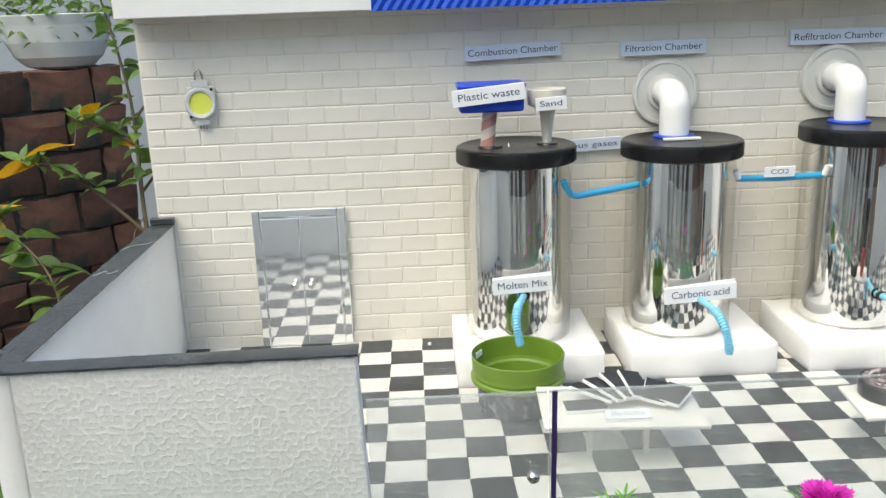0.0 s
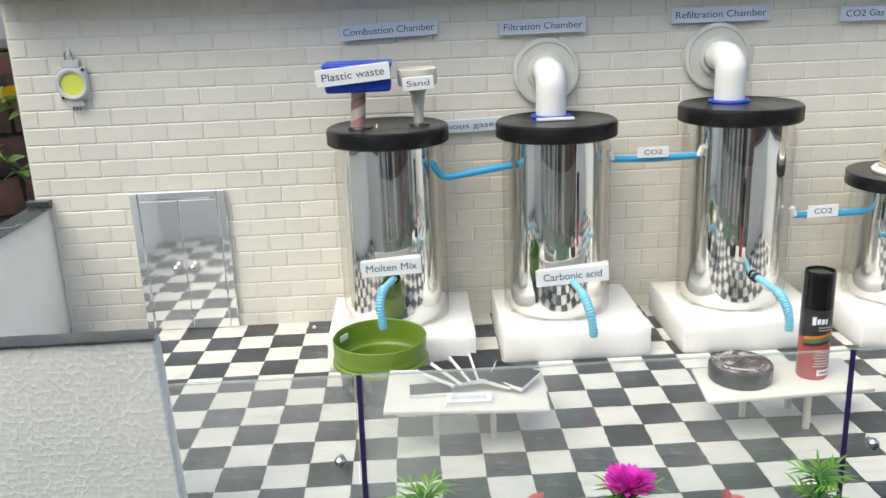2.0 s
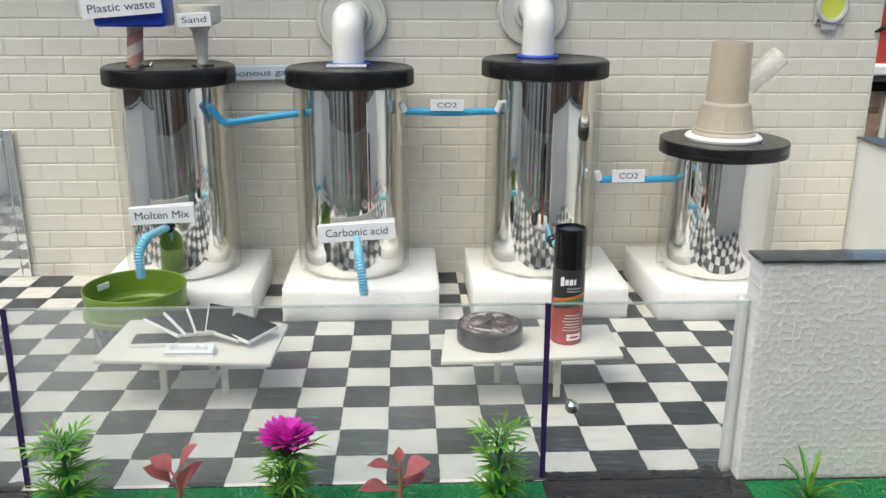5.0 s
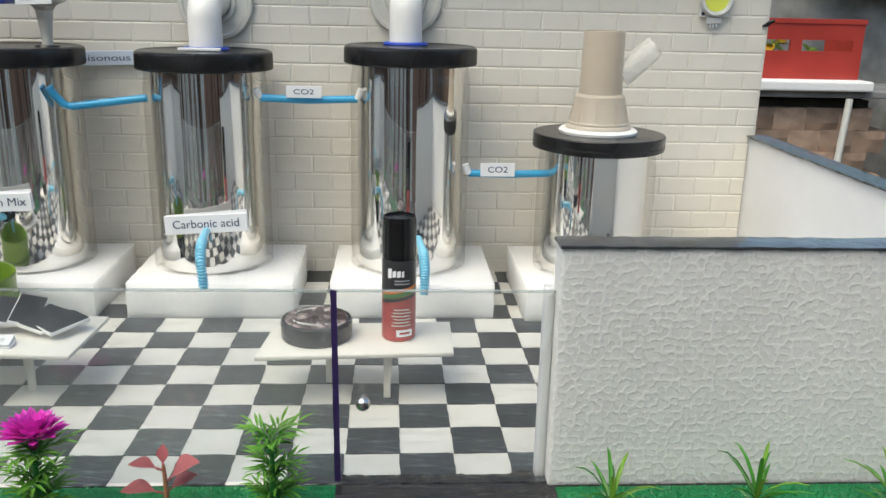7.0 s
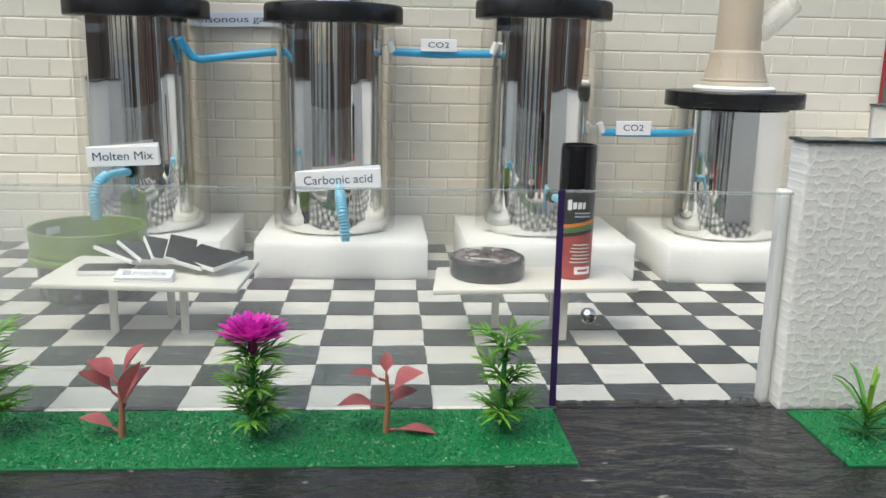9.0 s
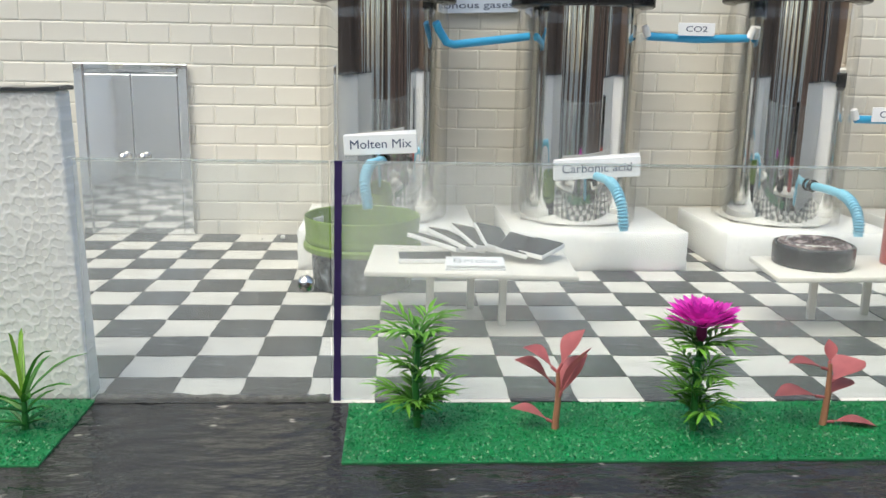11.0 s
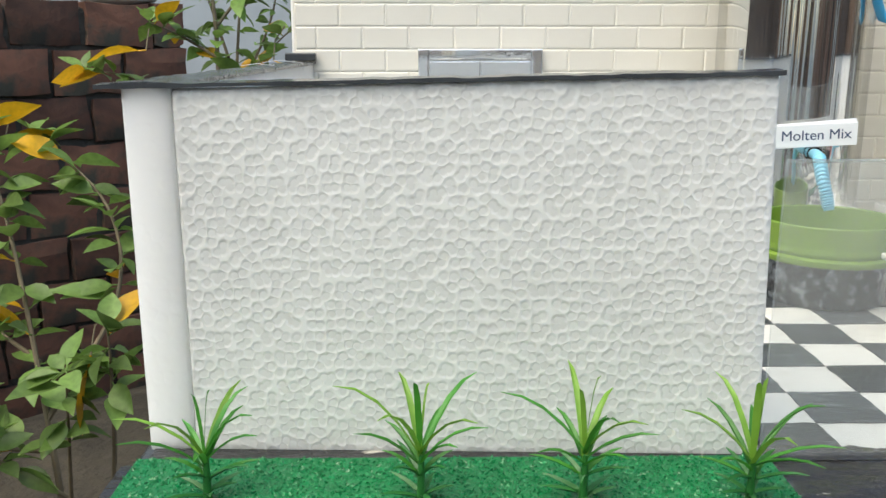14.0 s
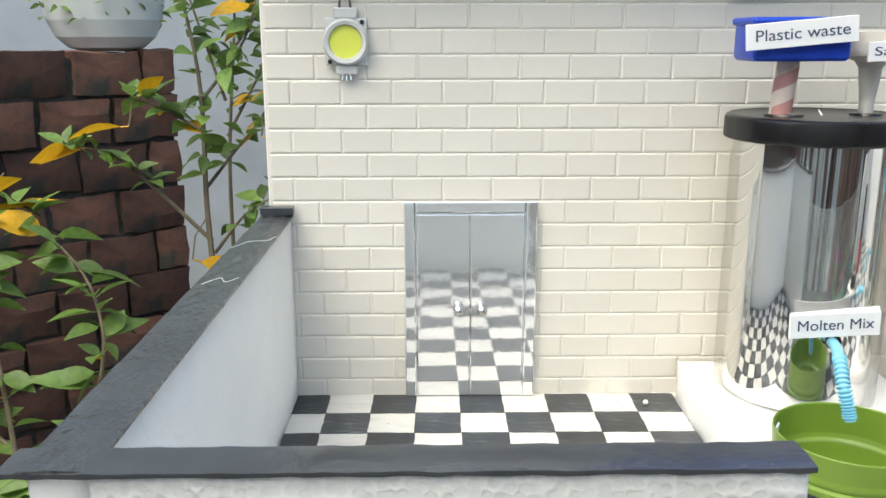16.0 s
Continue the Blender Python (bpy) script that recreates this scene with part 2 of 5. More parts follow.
M_PINK = mat("pink_paper_band", (0.55, 0.27, 0.24), 0.5, vary=0.15, scale=60)
M_PINK_PALE = mat("cream_paper_tube", (0.74, 0.62, 0.54), 0.5, vary=0.08, scale=60)
M_GREENBOWL = mat("olive_green_plastic", (0.16, 0.26, 0.035), 0.35, vary=0.08)
M_DARKCUP = mat("dark_crumpled_cup", (0.022, 0.025, 0.029), 0.28, vary=0.5, scale=130, alpha2=(0.15, 0.165, 0.18), mix_at=(0.53, 0.68), bump=1.0, bump_scale=150, depth=0.002)
M_YELLOW = mat("lime_yellow_phosphor", (0.72, 0.78, 0.12), 0.5, vary=0.06)
M_LEDBODY = mat("grey_white_moulding", (0.62, 0.63, 0.62), 0.4, vary=0.05)
M_SLAB = mat("black_slab_top", (0.02, 0.021, 0.024), 0.4, vary=0.4, scale=150)
M_CAN_BLACK = mat("gloss_black_cap", (0.007, 0.007, 0.008), 0.18, vary=0.2)
M_CAN_GREY = mat("dark_grey_print", (0.035, 0.035, 0.038), 0.3, vary=0.2)
M_CAN_RED = mat("red_print", (0.40, 0.075, 0.07), 0.35, vary=0.15)
M_ORANGE = mat("orange_print", (0.62, 0.2, 0.04), 0.35, vary=0.1)
M_GREENPRINT = mat("green_print", (0.08, 0.2, 0.07), 0.35, vary=0.1)
# Grey patches paint the highlights of the clear film round the roll.
M_ROLL = mat("black_tape_roll", (0.035, 0.036, 0.040), 0.22, vary=0.4, bump=0.6, bump_scale=110, alpha2=(0.12, 0.12, 0.125), mix_at=(0.58, 0.75))
# The pale mix paints glints onto the crumpled film.
M_ROLLTOP = mat("crumpled_roll_core", (0.09, 0.06, 0.06), 0.3, vary=0.5, scale=90, alpha2=(0.42, 0.34, 0.33), mix_at=(0.5, 0.62), bump=0.9, bump_scale=120)
M_LAWN = mat("green_foam_lawn", (0.003, 0.145, 0.043), 0.45, vary=0.3, scale=200, bump=0.7, bump_scale=500, depth=0.0012)
# Brighter green mix stands in for the sparkle on the grains.
M_GRAIN = mat("green_lawn_grain", (0.003, 0.152, 0.045), 0.30, vary=0.3, scale=300, alpha2=(0.006, 0.23, 0.073), mix_at=(0.55, 0.72))
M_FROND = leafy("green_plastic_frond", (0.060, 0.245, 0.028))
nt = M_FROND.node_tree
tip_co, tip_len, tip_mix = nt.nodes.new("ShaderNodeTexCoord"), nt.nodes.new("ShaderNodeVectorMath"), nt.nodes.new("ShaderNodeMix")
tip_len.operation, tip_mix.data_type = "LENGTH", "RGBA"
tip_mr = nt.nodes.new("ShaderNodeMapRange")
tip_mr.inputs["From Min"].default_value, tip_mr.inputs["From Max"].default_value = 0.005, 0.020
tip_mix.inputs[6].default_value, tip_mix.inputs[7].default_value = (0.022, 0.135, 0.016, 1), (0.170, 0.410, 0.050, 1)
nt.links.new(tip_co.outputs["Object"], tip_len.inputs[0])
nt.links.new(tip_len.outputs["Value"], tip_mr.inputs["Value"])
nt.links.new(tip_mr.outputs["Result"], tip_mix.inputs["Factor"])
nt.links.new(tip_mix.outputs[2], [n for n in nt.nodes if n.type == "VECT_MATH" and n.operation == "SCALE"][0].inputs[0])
M_STEM = mat("green_plastic_stem", (0.025, 0.15, 0.03), 0.4, vary=0.2)
M_GRASSBLADE = leafy("grass_blade_green", (0.06, 0.25, 0.03))
M_GRASSTIP = leafy("yellow_green_blade", (0.20, 0.38, 0.05))
M_PINKLEAF = leafy("dusty_pink_leaf", (0.45, 0.13, 0.14))
M_PINKSTEM = mat("brown_pink_stem", (0.32, 0.15, 0.09), 0.45, vary=0.2)
M_MAGENTA = leafy("magenta_petal", (0.68, 0.045, 0.50))
M_CALYX = mat("dark_magenta_calyx", (0.2, 0.01, 0.1), 0.45)
M_CLAY = mat("red_clay_brick", (0.125, 0.054, 0.034), 0.9, vary=0.6, scale=17, bump=0.8, bump_scale=60, depth=0.004, rand=0.45, alpha2=(0.028, 0.026, 0.02), mix_at=(0.47, 0.66))
M_MORTAR = mat("black_mossy_mortar", (0.035, 0.032, 0.026), 0.95, vary=0.5, scale=20, bump=1.0, bump_scale=40, depth=0.01)
M_RENDERWALL = mat("pale_blue_grey_plaster", (0.33, 0.365, 0.40), 0.8, vary=0.12, scale=6, bump=0.2, bump_scale=50)
M_STACKBRICK = mat("dusty_brown_brick", (0.42, 0.29, 0.21), 0.9, vary=0.4, scale=14, bump=0.5, bump_scale=40, depth=0.004, rand=0.3)
M_PLANTER = mat("white_planter", (0.54, 0.56, 0.54), 0.5, vary=0.12, scale=15)
M_LEAF = leafy("garden_leaf", (0.150, 0.245, 0.058), vary=0.35, rand=0.5, through_light=0.4)
M_LEAFYELLOW = leafy("yellow_garden_leaf", (0.72, 0.40, 0.02))
M_BARK = mat("grey_brown_twig", (0.13, 0.105, 0.065), 0.8, vary=0.3)
M_SOIL = mat("dark_garden_soil", (0.05, 0.042, 0.03), 0.95, vary=0.5, scale=8, bump=1.0, bump_scale=25, depth=0.02)
M_CRATE = mat("red_crate", (0.36, 0.035, 0.025), 0.45, vary=0.15, scale=10)
M_GREYWALL = mat("grey_cement", (0.21, 0.21, 0.205), 0.9, vary=0.4, scale=9, bump=0.5, bump_scale=30, depth=0.006)
M_WOOD = mat("brown_board", (0.155, 0.088, 0.060), 0.7, vary=0.4, scale=12, stretch=(6, 6, 0.6), rand=0.8)
M_UNSEEN_WALL = mat("unseen_brown_wall", (0.15, 0.10, 0.075), 0.9, vary=0.4, scale=9, bump=0.5, bump_scale=30, depth=0.006)
M_TARP = mat("green_tarpaulin", (0.01, 0.14, 0.07), 0.5, vary=0.3, scale=8)
M_CONCRETE = mat("worn_yard_concrete", (0.24, 0.215, 0.19), 0.9, vary=0.2, scale=10, bump=0.3, bump_scale=60)


# ---- mesh helpers ----
def finish(name, bm, material, smooth=True):
    me = bpy.data.meshes.new(name)
    bmesh.ops.recalc_face_normals(bm, faces=bm.faces)
    flat = bm.faces.layers.int.get("flat") is not None
    bm.to_mesh(me)
    bm.free()
    if smooth:
        for p in me.polygons:
            p.use_smooth = True
        me.set_sharp_from_angle(angle=radians(18 if flat else 50))
    me.materials.append(material)
    return me


def part(name, bm, material, parent=None, label="", at=None, smooth=True):
    """Link a bmesh, or a ready mesh, as ONE mesh object under a thing or a part."""
    me = bm if isinstance(bm, bpy.types.Mesh) else finish(name, bm, material, smooth)
    ob = new(name, me)
    if parent is not None:
        ob.parent = parent
    if at is not None:
        ob.matrix_basis = at if isinstance(at, Matrix) else Matrix.Translation(at)
    return tagged(ob, label)


def thing(name, label, category, at=(0, 0, 0), group="", kind="", turn=0.0):
    ob = new(name)
    ob.matrix_basis = pose(*at, 0, 0, turn)
    ob.empty_display_size = 0.02
    return tagged(ob, label, category, group, kind)


def box(x0, x1, y0, y1, z0, z1, bevel=0.0, seg=2, bm=None, m=None):
    bm = bm or bmesh.new()
    if bm.faces.layers.int.get("flat") is None:
        bm.faces.layers.int.new("flat")
    res = bmesh.ops.create_cube(bm, size=1.0)
    vs = res["verts"]
    for v in vs:
        v.co = Vector((x0 + (v.co.x + 0.5) * (x1 - x0), y0 + (v.co.y + 0.5) * (y1 - y0), z0 + (v.co.z + 0.5) * (z1 - z0)))
    if bevel:
        es = list({e for v in vs for e in v.link_edges})
        out = bmesh.ops.bevel(bm, geom=es, offset=bevel, segments=seg, affect="EDGES", profile=0.5)
        vs = out["verts"]
    if m is not None:
        bmesh.ops.transform(bm, matrix=m, verts=bm.verts)
    return bm


def lathe(profile, seg=48, bm=None, centre=(0, 0, 0), rib=0.0, rib_rows=()):
    """Turn (radius, height) pairs about the upright axis; rib makes every other column of the named rows prouder."""
    bm = bm or bmesh.new()
    full, kept = [], []
    for i, (p, q) in enumerate(zip(profile, profile[1:])):
        full.append(p)
        kept.append(i)
        d = math.hypot(q[0] - p[0], q[1] - p[1])
        if d > 0.003 and not rib:
            for u in (0.0005 / d, 1 - 0.0005 / d):
                full.append((p[0] + (q[0] - p[0]) * u, p[1] + (q[1] - p[1]) * u))
                kept.append(-1)
    profile = full + [profile[-1]]
    kept.append(len(kept))
    rows = []
    for i, (r, z) in enumerate(profile):
        if r < 1e-6:
            rows.append([bm.verts.new((centre[0], centre[1], centre[2] + z))])
            continue
        row = []
        for k in range(seg):
            rr = r + (rib if (i in rib_rows and k % 2) else 0.0)
            a = 2 * math.pi * k / seg
            row.append(bm.verts.new((centre[0] + rr * math.cos(a), centre[1] + rr * math.sin(a), centre[2] + z)))
        rows.append(row)
    for a, b in zip(rows, rows[1:]):
        for k in range(seg):
            q = [a[k % len(a)], a[(k + 1) % len(a)], b[(k + 1) % len(b)], b[k % len(b)]]
            q = list(dict.fromkeys(q))
            if len(q) > 2:
                bm.faces.new(q)
    return bm


def tube(points, radius, seg=12, bm=None, caps=True):
    """A tube along points; radius is a number or one number per point."""
    bm = bm or bmesh.new()
    pts = [Vector(p) for p in points]
    rad = radius if isinstance(radius, (list, tuple)) else [radius] * len(pts)
    ref = Vector((0.31, 0.72, 0.62))
    rings = []
    for i, p in enumerate(pts):
        d = (pts[min(i + 1, len(pts) - 1)] - pts[max(i - 1, 0)]).normalized()
        u = d.cross(ref).normalized()
        w = d.cross(u)
        rings.append([bm.verts.new(p + rad[i] * (math.cos(2 * math.pi * k / seg) * u + math.sin(2 * math.pi * k / seg) * w)) for k in range(seg)])
    for a, b in zip(rings, rings[1:]):
        for k in range(seg):
            bm.faces.new((a[k], a[(k + 1) % seg], b[(k + 1) % seg], b[k]))
    if caps:
        bm.faces.new(rings[0][::-1])
        bm.faces.new(rings[-1])
    return bm


def smooth_path(points, n=8):
    """More points along a Catmull-Rom curve."""
    p = [Vector(q) for q in points]
    p = [2 * p[0] - p[1]] + p + [2 * p[-1] - p[-2]]
    out = []
    for i in range(1, len(p) - 2):
        for k in range(n):
            t = k / n
            out.append(0.5 * (2 * p[i] + (p[i + 1] - p[i - 1]) * t + (2 * p[i - 1] - 5 * p[i] + 4 * p[i + 1] - p[i + 2]) * t * t + (3 * p[i] - p[i - 1] - 3 * p[i + 1] + p[i + 2]) * t ** 3))
    return out + [p[-2]]


def leaf_mesh(bm, base, tip, width, up=(0, 0, 1), n=5, fold=0.25, droop=0.0, shape=0.8):
    """A pointed leaf blade from base to tip, folded along its midrib and given a little thickness by a second skin."""
    base, tip, up = Vector(base), Vector(tip), Vector(up)
    d = tip - base
    side = d.cross(up)
    side = side.normalized() if side.length > 1e-6 else Vector((1, 0, 0))
    nrm = side.cross(d).normalized()
    mid, left, right = [], [], []
    for i in range(n + 1):
        t = i / n
        w = width * 0.5 * max(0.04, math.sin(math.pi * min(1, t ** shape)) if t < 1 else 0.0)
        c = base + d * t - nrm * (droop * t * t)
        mid.append(bm.verts.new(c))
        left.append(bm.verts.new(c + side * w + nrm * w * fold))
        right.append(bm.verts.new(c - side * w + nrm * w * fold))
    for i in range(n):
        bm.faces.new((mid[i], mid[i + 1], left[i + 1], left[i]))
        bm.faces.new((mid[i], right[i], right[i + 1], mid[i + 1]))
    return bm


def lettering(text, size, parent, at, material, align="CENTER", width=None):
    """Flat raised letters in the built-in font, turned into a mesh, standing upright and facing -y."""
    cu = bpy.data.curves.new("lettering", "FONT")
    cu.body, cu.size, cu.extrude, cu.align_x, cu.align_y = text, size, 0.00012, align, "CENTER"
    ob = bpy.data.objects.new("lettering", cu)
    scene.collection.objects.link(ob)
    bpy.context.view_layer.update()
    me = bpy.data.meshes.new_from_object(ob.evaluated_get(bpy.context.evaluated_depsgraph_get()))
    bpy.data.objects.remove(ob)
    bpy.data.curves.remove(cu)
    if width:
        xs = [v.co.x for v in me.vertices]
        k = width / (max(xs) - min(xs))
        for v in me.vertices:
            v.co.x *= k
    me.materials.clear()
    me.materials.append(material)
    return part("lettering", me, material, parent, at=at)


UPRIGHT = pose(0, 0, 0, 90, 0, 0)

# ---- structure: the model house ----
FRONT, BACK, LEFT, RIGHT = 0.490, 0.889, -0.276, 0.796
WALL_H = 0.143


def panel(name, x0, x1, y0, y1, z0, z1, material, label, bevel=0.0012):
    return tagged(part(name, box(x0, x1, y0, y1, z0, z1, bevel), material), label, "wall", kind="structure")


floor = tagged(part("floor", box(LEFT, RIGHT, 0.4904, 0.93, -0.012, 0.0), M_FLOOR), "white painted board floor with a black checkerboard painted on it", "floor", kind="structure")
base = tagged(part("base_board", box(-0.29, 0.81, 0.36, 0.935, -0.035, -0.0125, 0.002), M_TAPE), "black covered base board under the model", "base", kind="structure")
path = tagged(part("path", box(-0.285, 0.805, 0.362, 0.4903, -0.0122, 0.0003, 0.0005), M_PATH), "wrinkled glossy black plastic film path before the glass front", "path", kind="structure")
wall_back = tagged(part("wall_back", box(-0.2745, 0.786, BACK + 0.0016, 0.905, 0.0, 0.353), M_SHEET), "cream foam sheet wall embossed with running-bond bricks", "wall", kind="structure")
wall_board = tagged(part("wall_board", box(-0.2785, 0.7895, 0.9055, 0.918, 0.0, 0.3515, 0.0008), M_WHITE), "white backing board behind the brick sheet", "wall", kind="structure")
wall_left = panel("wall_left", -0.2776, -0.2595, FRONT + 0.0125, BACK + 0.001, 0.0, WALL_H, M_FOAM_FINE, "low white polystyrene side wall with smooth cut faces")
wall_right = panel("wall_right", 0.7795, RIGHT, FRONT + 0.002, BACK + 0.001, 0.0, WALL_H, M_FOAM_FINE, "low white polystyrene side wall with smooth cut faces")
wall_front_left = panel("wall_front_left", -0.2593, -0.0385, FRONT, FRONT + 0.0155, 0.0, WALL_H, M_FOAM, "low white polystyrene front wall with pressed bead texture")
for v in wall_front_left.data.vertices:
    v.co.y += 0.0122 - 0.0080 * (v.co.x + 0.2593) / 0.2208
    if v.co.z > 0.07:
        v.co.z += 0.0055 * (v.co.x + 0.2593) / 0.2208 - 0.002
        if v.co.x > -0.1:
            v.co.x -= 0.0042
wall_front_right = panel("wall_front_right", 0.5145, 0.7793, FRONT - 0.004, FRONT + 0.014, 0.0, WALL_H, M_FOAM, "low white polystyrene front wall with pressed bead texture")


def tape_strip(x0, x1, y0, y1, z, along, label, rise=0.0, turn=0.0):
    """Black tape over a wall's top edge, a little uneven along its sides, folded down over the edges."""
    bm = bmesh.new()
    n = 44
    rng = random.Random(int(abs(x0) * 9999) + int(y0 * 777))
    rows = []
    for i in range(n + 1):
        t = i / n
        a, b = rng.uniform(-0.00012, 0.00012), rng.uniform(-0.00012, 0.00012)
        h = rng.uniform(0, 0.0006)
        zz, z = z, z + rise * t
        da, db = a + turn * t, b + turn * t
        if along == "x":
            x = x0 + (x1 - x0) * t
            ring = [(x, y0 + da, z - 0.0007 + 2 * a), (x, y0 + da, z + 0.0006 + h), (x, (y0 + y1) / 2 + turn * t, z + 0.0011 + h), (x, y1 + db, z + 0.0006 + h), (x, y1 + db, z - 0.0007 + 2 * b)]
        else:
            y = y0 + (y1 - y0) * t
            ring = [(x0 + a, y, z - 0.0007 + 2 * a), (x0 + a, y, z + 0.0006 + h), ((x0 + x1) / 2, y, z + 0.0011 + h), (x1 + b, y, z + 0.0006 + h), (x1 + b, y, z - 0.0007 + 2 * b)]
        z = zz
        rows.append([bm.verts.new(p) for p in ring])
    for r, s in zip(rows, rows[1:]):
        for k in range(4):
            bm.faces.new((r[k], r[k + 1], s[k + 1], s[k]))
    bm.faces.new(rows[0])
    bm.faces.new(rows[-1][::-1])
    return tagged(part("trim", bm, M_TAPE_CREASED if along == "y" else M_TAPE), label, "tape trim", kind="structure")


tape_strip(-0.2808, -0.2575, FRONT + 0.0118, BACK, WALL_H - 0.0002, "y", "creased black tape along the top of the side wall")
tape_strip(-0.2868, -0.0412, FRONT + 0.0115, FRONT + 0.0290, WALL_H - 0.0010, "x", "black tape along the top of the front wall", 0.0050, -0.0085)
tape_strip(0.5135, 0.800, FRONT - 0.0052, FRONT + 0.0152, WALL_H + 0.0008, "x", "black tape along the top of the front wall")
tape_strip(0.7775, 0.799, FRONT + 0.012, BACK, WALL_H + 0.0005, "y", "creased black tape along the top of the side wall")
bm = box(-0.2805, -0.2565, 0.880, BACK - 0.0005, WALL_H + 0.0018, WALL_H + 0.008, 0.0008)
tagged(part("trim", bm, M_TAPE), "small folded end of black tape at the wall corner", "tape trim", kind="structure")



def loose_thread(points, r, material, label):
    return tagged(part("trim", tube(smooth_path(points, 6), r, 5), material), label, "thread", kind="structure")


TOPZ = WALL_H + 0.0022
loose_thread([(-0.2790, 0.780, TOPZ), (-0.2700, 0.790, TOPZ + 0.0015), (-0.2600, 0.800, TOPZ), (-0.2575, 0.815, TOPZ - 0.001), (-0.2572, 0.818, TOPZ - 0.006)], 0.0002, M_WHITE, "loose white thread over the taped wall top")
loose_thread([(-0.2760, 0.700, TOPZ), (-0.2680, 0.708, TOPZ + 0.001), (-0.2640, 0.702, TOPZ + 0.0006), (-0.2590, 0.712, TOPZ)], 0.0002, M_WHITE, "loose white thread over the taped wall top")


def film_edge(x0, x1, y0, seed):
    """The torn edge of the black film where it laps over the floor."""
    rng = random.Random(seed)
    bm = bmesh.new()
    n = 60
    back = 0.004
    lo, hi = [], []
    for i in range(n + 1):
        x = x0 + (x1 - x0) * i / n
        back = min(0.0065, max(0.0015, back + rng.uniform(-0.0013, 0.0013)))
        z = 0.0011 + rng.uniform(0, 0.0007)
        lo.append([bm.verts.new((x, y0 - 0.0068, 0.0006)), bm.verts.new((x, y0 + back * 0.5, z)), bm.verts.new((x, y0 + back, 0.0007))])
    for a, b in zip(lo, lo[1:]):
        for k in range(2):
            bm.faces.new((a[k], b[k], b[k + 1], a[k + 1]))
    return tagged(part("film_edge", bm, M_PATH), "torn wrinkled edge of the black film on the floor", "film edge", kind="structure")


tagged(part("film_edge", box(-0.2758, -0.0386, 0.4907, 0.5075, 0.0002, 0.0010, 0.0002), M_PATH), "black film tucked under the front wall", "film edge", kind="structure")
film_edge(-0.0365, 0.0760, 0.4965, 5)
film_edge(0.3960, 0.5080, 0.4965, 8)

# roof with its white edge and the blue embossed sheet
roof = thing("roof", "white foam roof slab over the brick wall, its edge partly blue", "roof", (-0.28, 0.85, 0.3525), kind="structure")
part("roof_slab", box(0, 1.082, 0, 0.10, 0, 0.055, 0.001), M_WHITE, roof, "white foam slab")
bm = bmesh.new()
NX, NZ, W, HH = 150, 8, 0.70, 0.058
grid = []
for i in range(NX + 1):
    col = []
    for k in range(NZ + 1):
        h = 0.0014 if (i + k) % 2 else 0.0
        col.append(bm.verts.new((0.244 + W * i / NX, -0.0032 - h, -0.001 + HH * k / NZ)))
    grid.append(col)
for i in range(NX):
    for k in range(NZ):
        bm.faces.new((grid[i][k], grid[i + 1][k], grid[i + 1][k + 1], grid[i][k + 1]))
part("blue_sheet", bm, M_BLUE_EMBOSSED, roof, "bright blue sheet embossed with small diamonds", smooth=False)
part("sheet_backing", box(0.244, 0.944, -0.0028, -0.0005, -0.001, 0.057), M_BLUE, roof)


# ---- glass front ----
def pane(name, x0, x1, label, z1=0.1165, sheet=None):
    t = thing(name, label, "glass", (x0, FRONT + 0.004, 0.0005), kind="structure")
    p = part("pane", box(0, x1 - x0, -0.001, 0.001, 0, z1 - 0.0015), sheet or M_PANE, t, "clear acrylic")
    p.visible_shadow = False
    e = part("pane_edge", box(0, x1 - x0, -0.0011, 0.0011, z1 - 0.0013, z1 - 0.0002, 0.0003), M_EDGE, t, "bright cut top edge")
    e.visible_shadow = False
    return t


def wavy_line(x, z1, parent, lean=0.0):
    bm = bmesh.new()
    rng = random.Random(int(x * 1000) + 3)
    n = 30
    rows = []
    for i in range(n + 1):
        z = z1 * i / n
        w = 0.0017 + rng.uniform(-0.00012, 0.00012)
        xx = x + lean * i / n
        rows.append([bm.verts.new(q) for q in ((xx - w, -0.0012, z), (xx + w, -0.0012, z), (xx + w, -0.0019, z), (xx - w, -0.0019, z))])
    for a, b in zip(rows, rows[1:]):
        for k in range(4):
            bm.faces.new((a[k], a[(k + 1) % 4], b[(k + 1) % 4], b[k]))
    bm.faces.new(rows[0])
    bm.faces.new(rows[-1])
    return part("purple_line", bm, M_PURPLE, parent, "dark purple marker line")


def knob(parent, x, z, y=-0.001, r=0.0042):
    prof = [(0.0, 0.0), (0.0022, 0.0), (0.0016, 0.0025)] + [(r * math.sin(a), 0.0025 + r - r * math.cos(a)) for a in [0.45 + 0.269 * k for k in range(10)]] + [(0.0, 0.0025 + 2 * r)]
    return part("knob", lathe(prof, 20), M_CHROME, parent, "shiny steel ball knob", at=Matrix.Translation((x, y, z)) @ pose(0, 0, 0, 90, 0, 0))


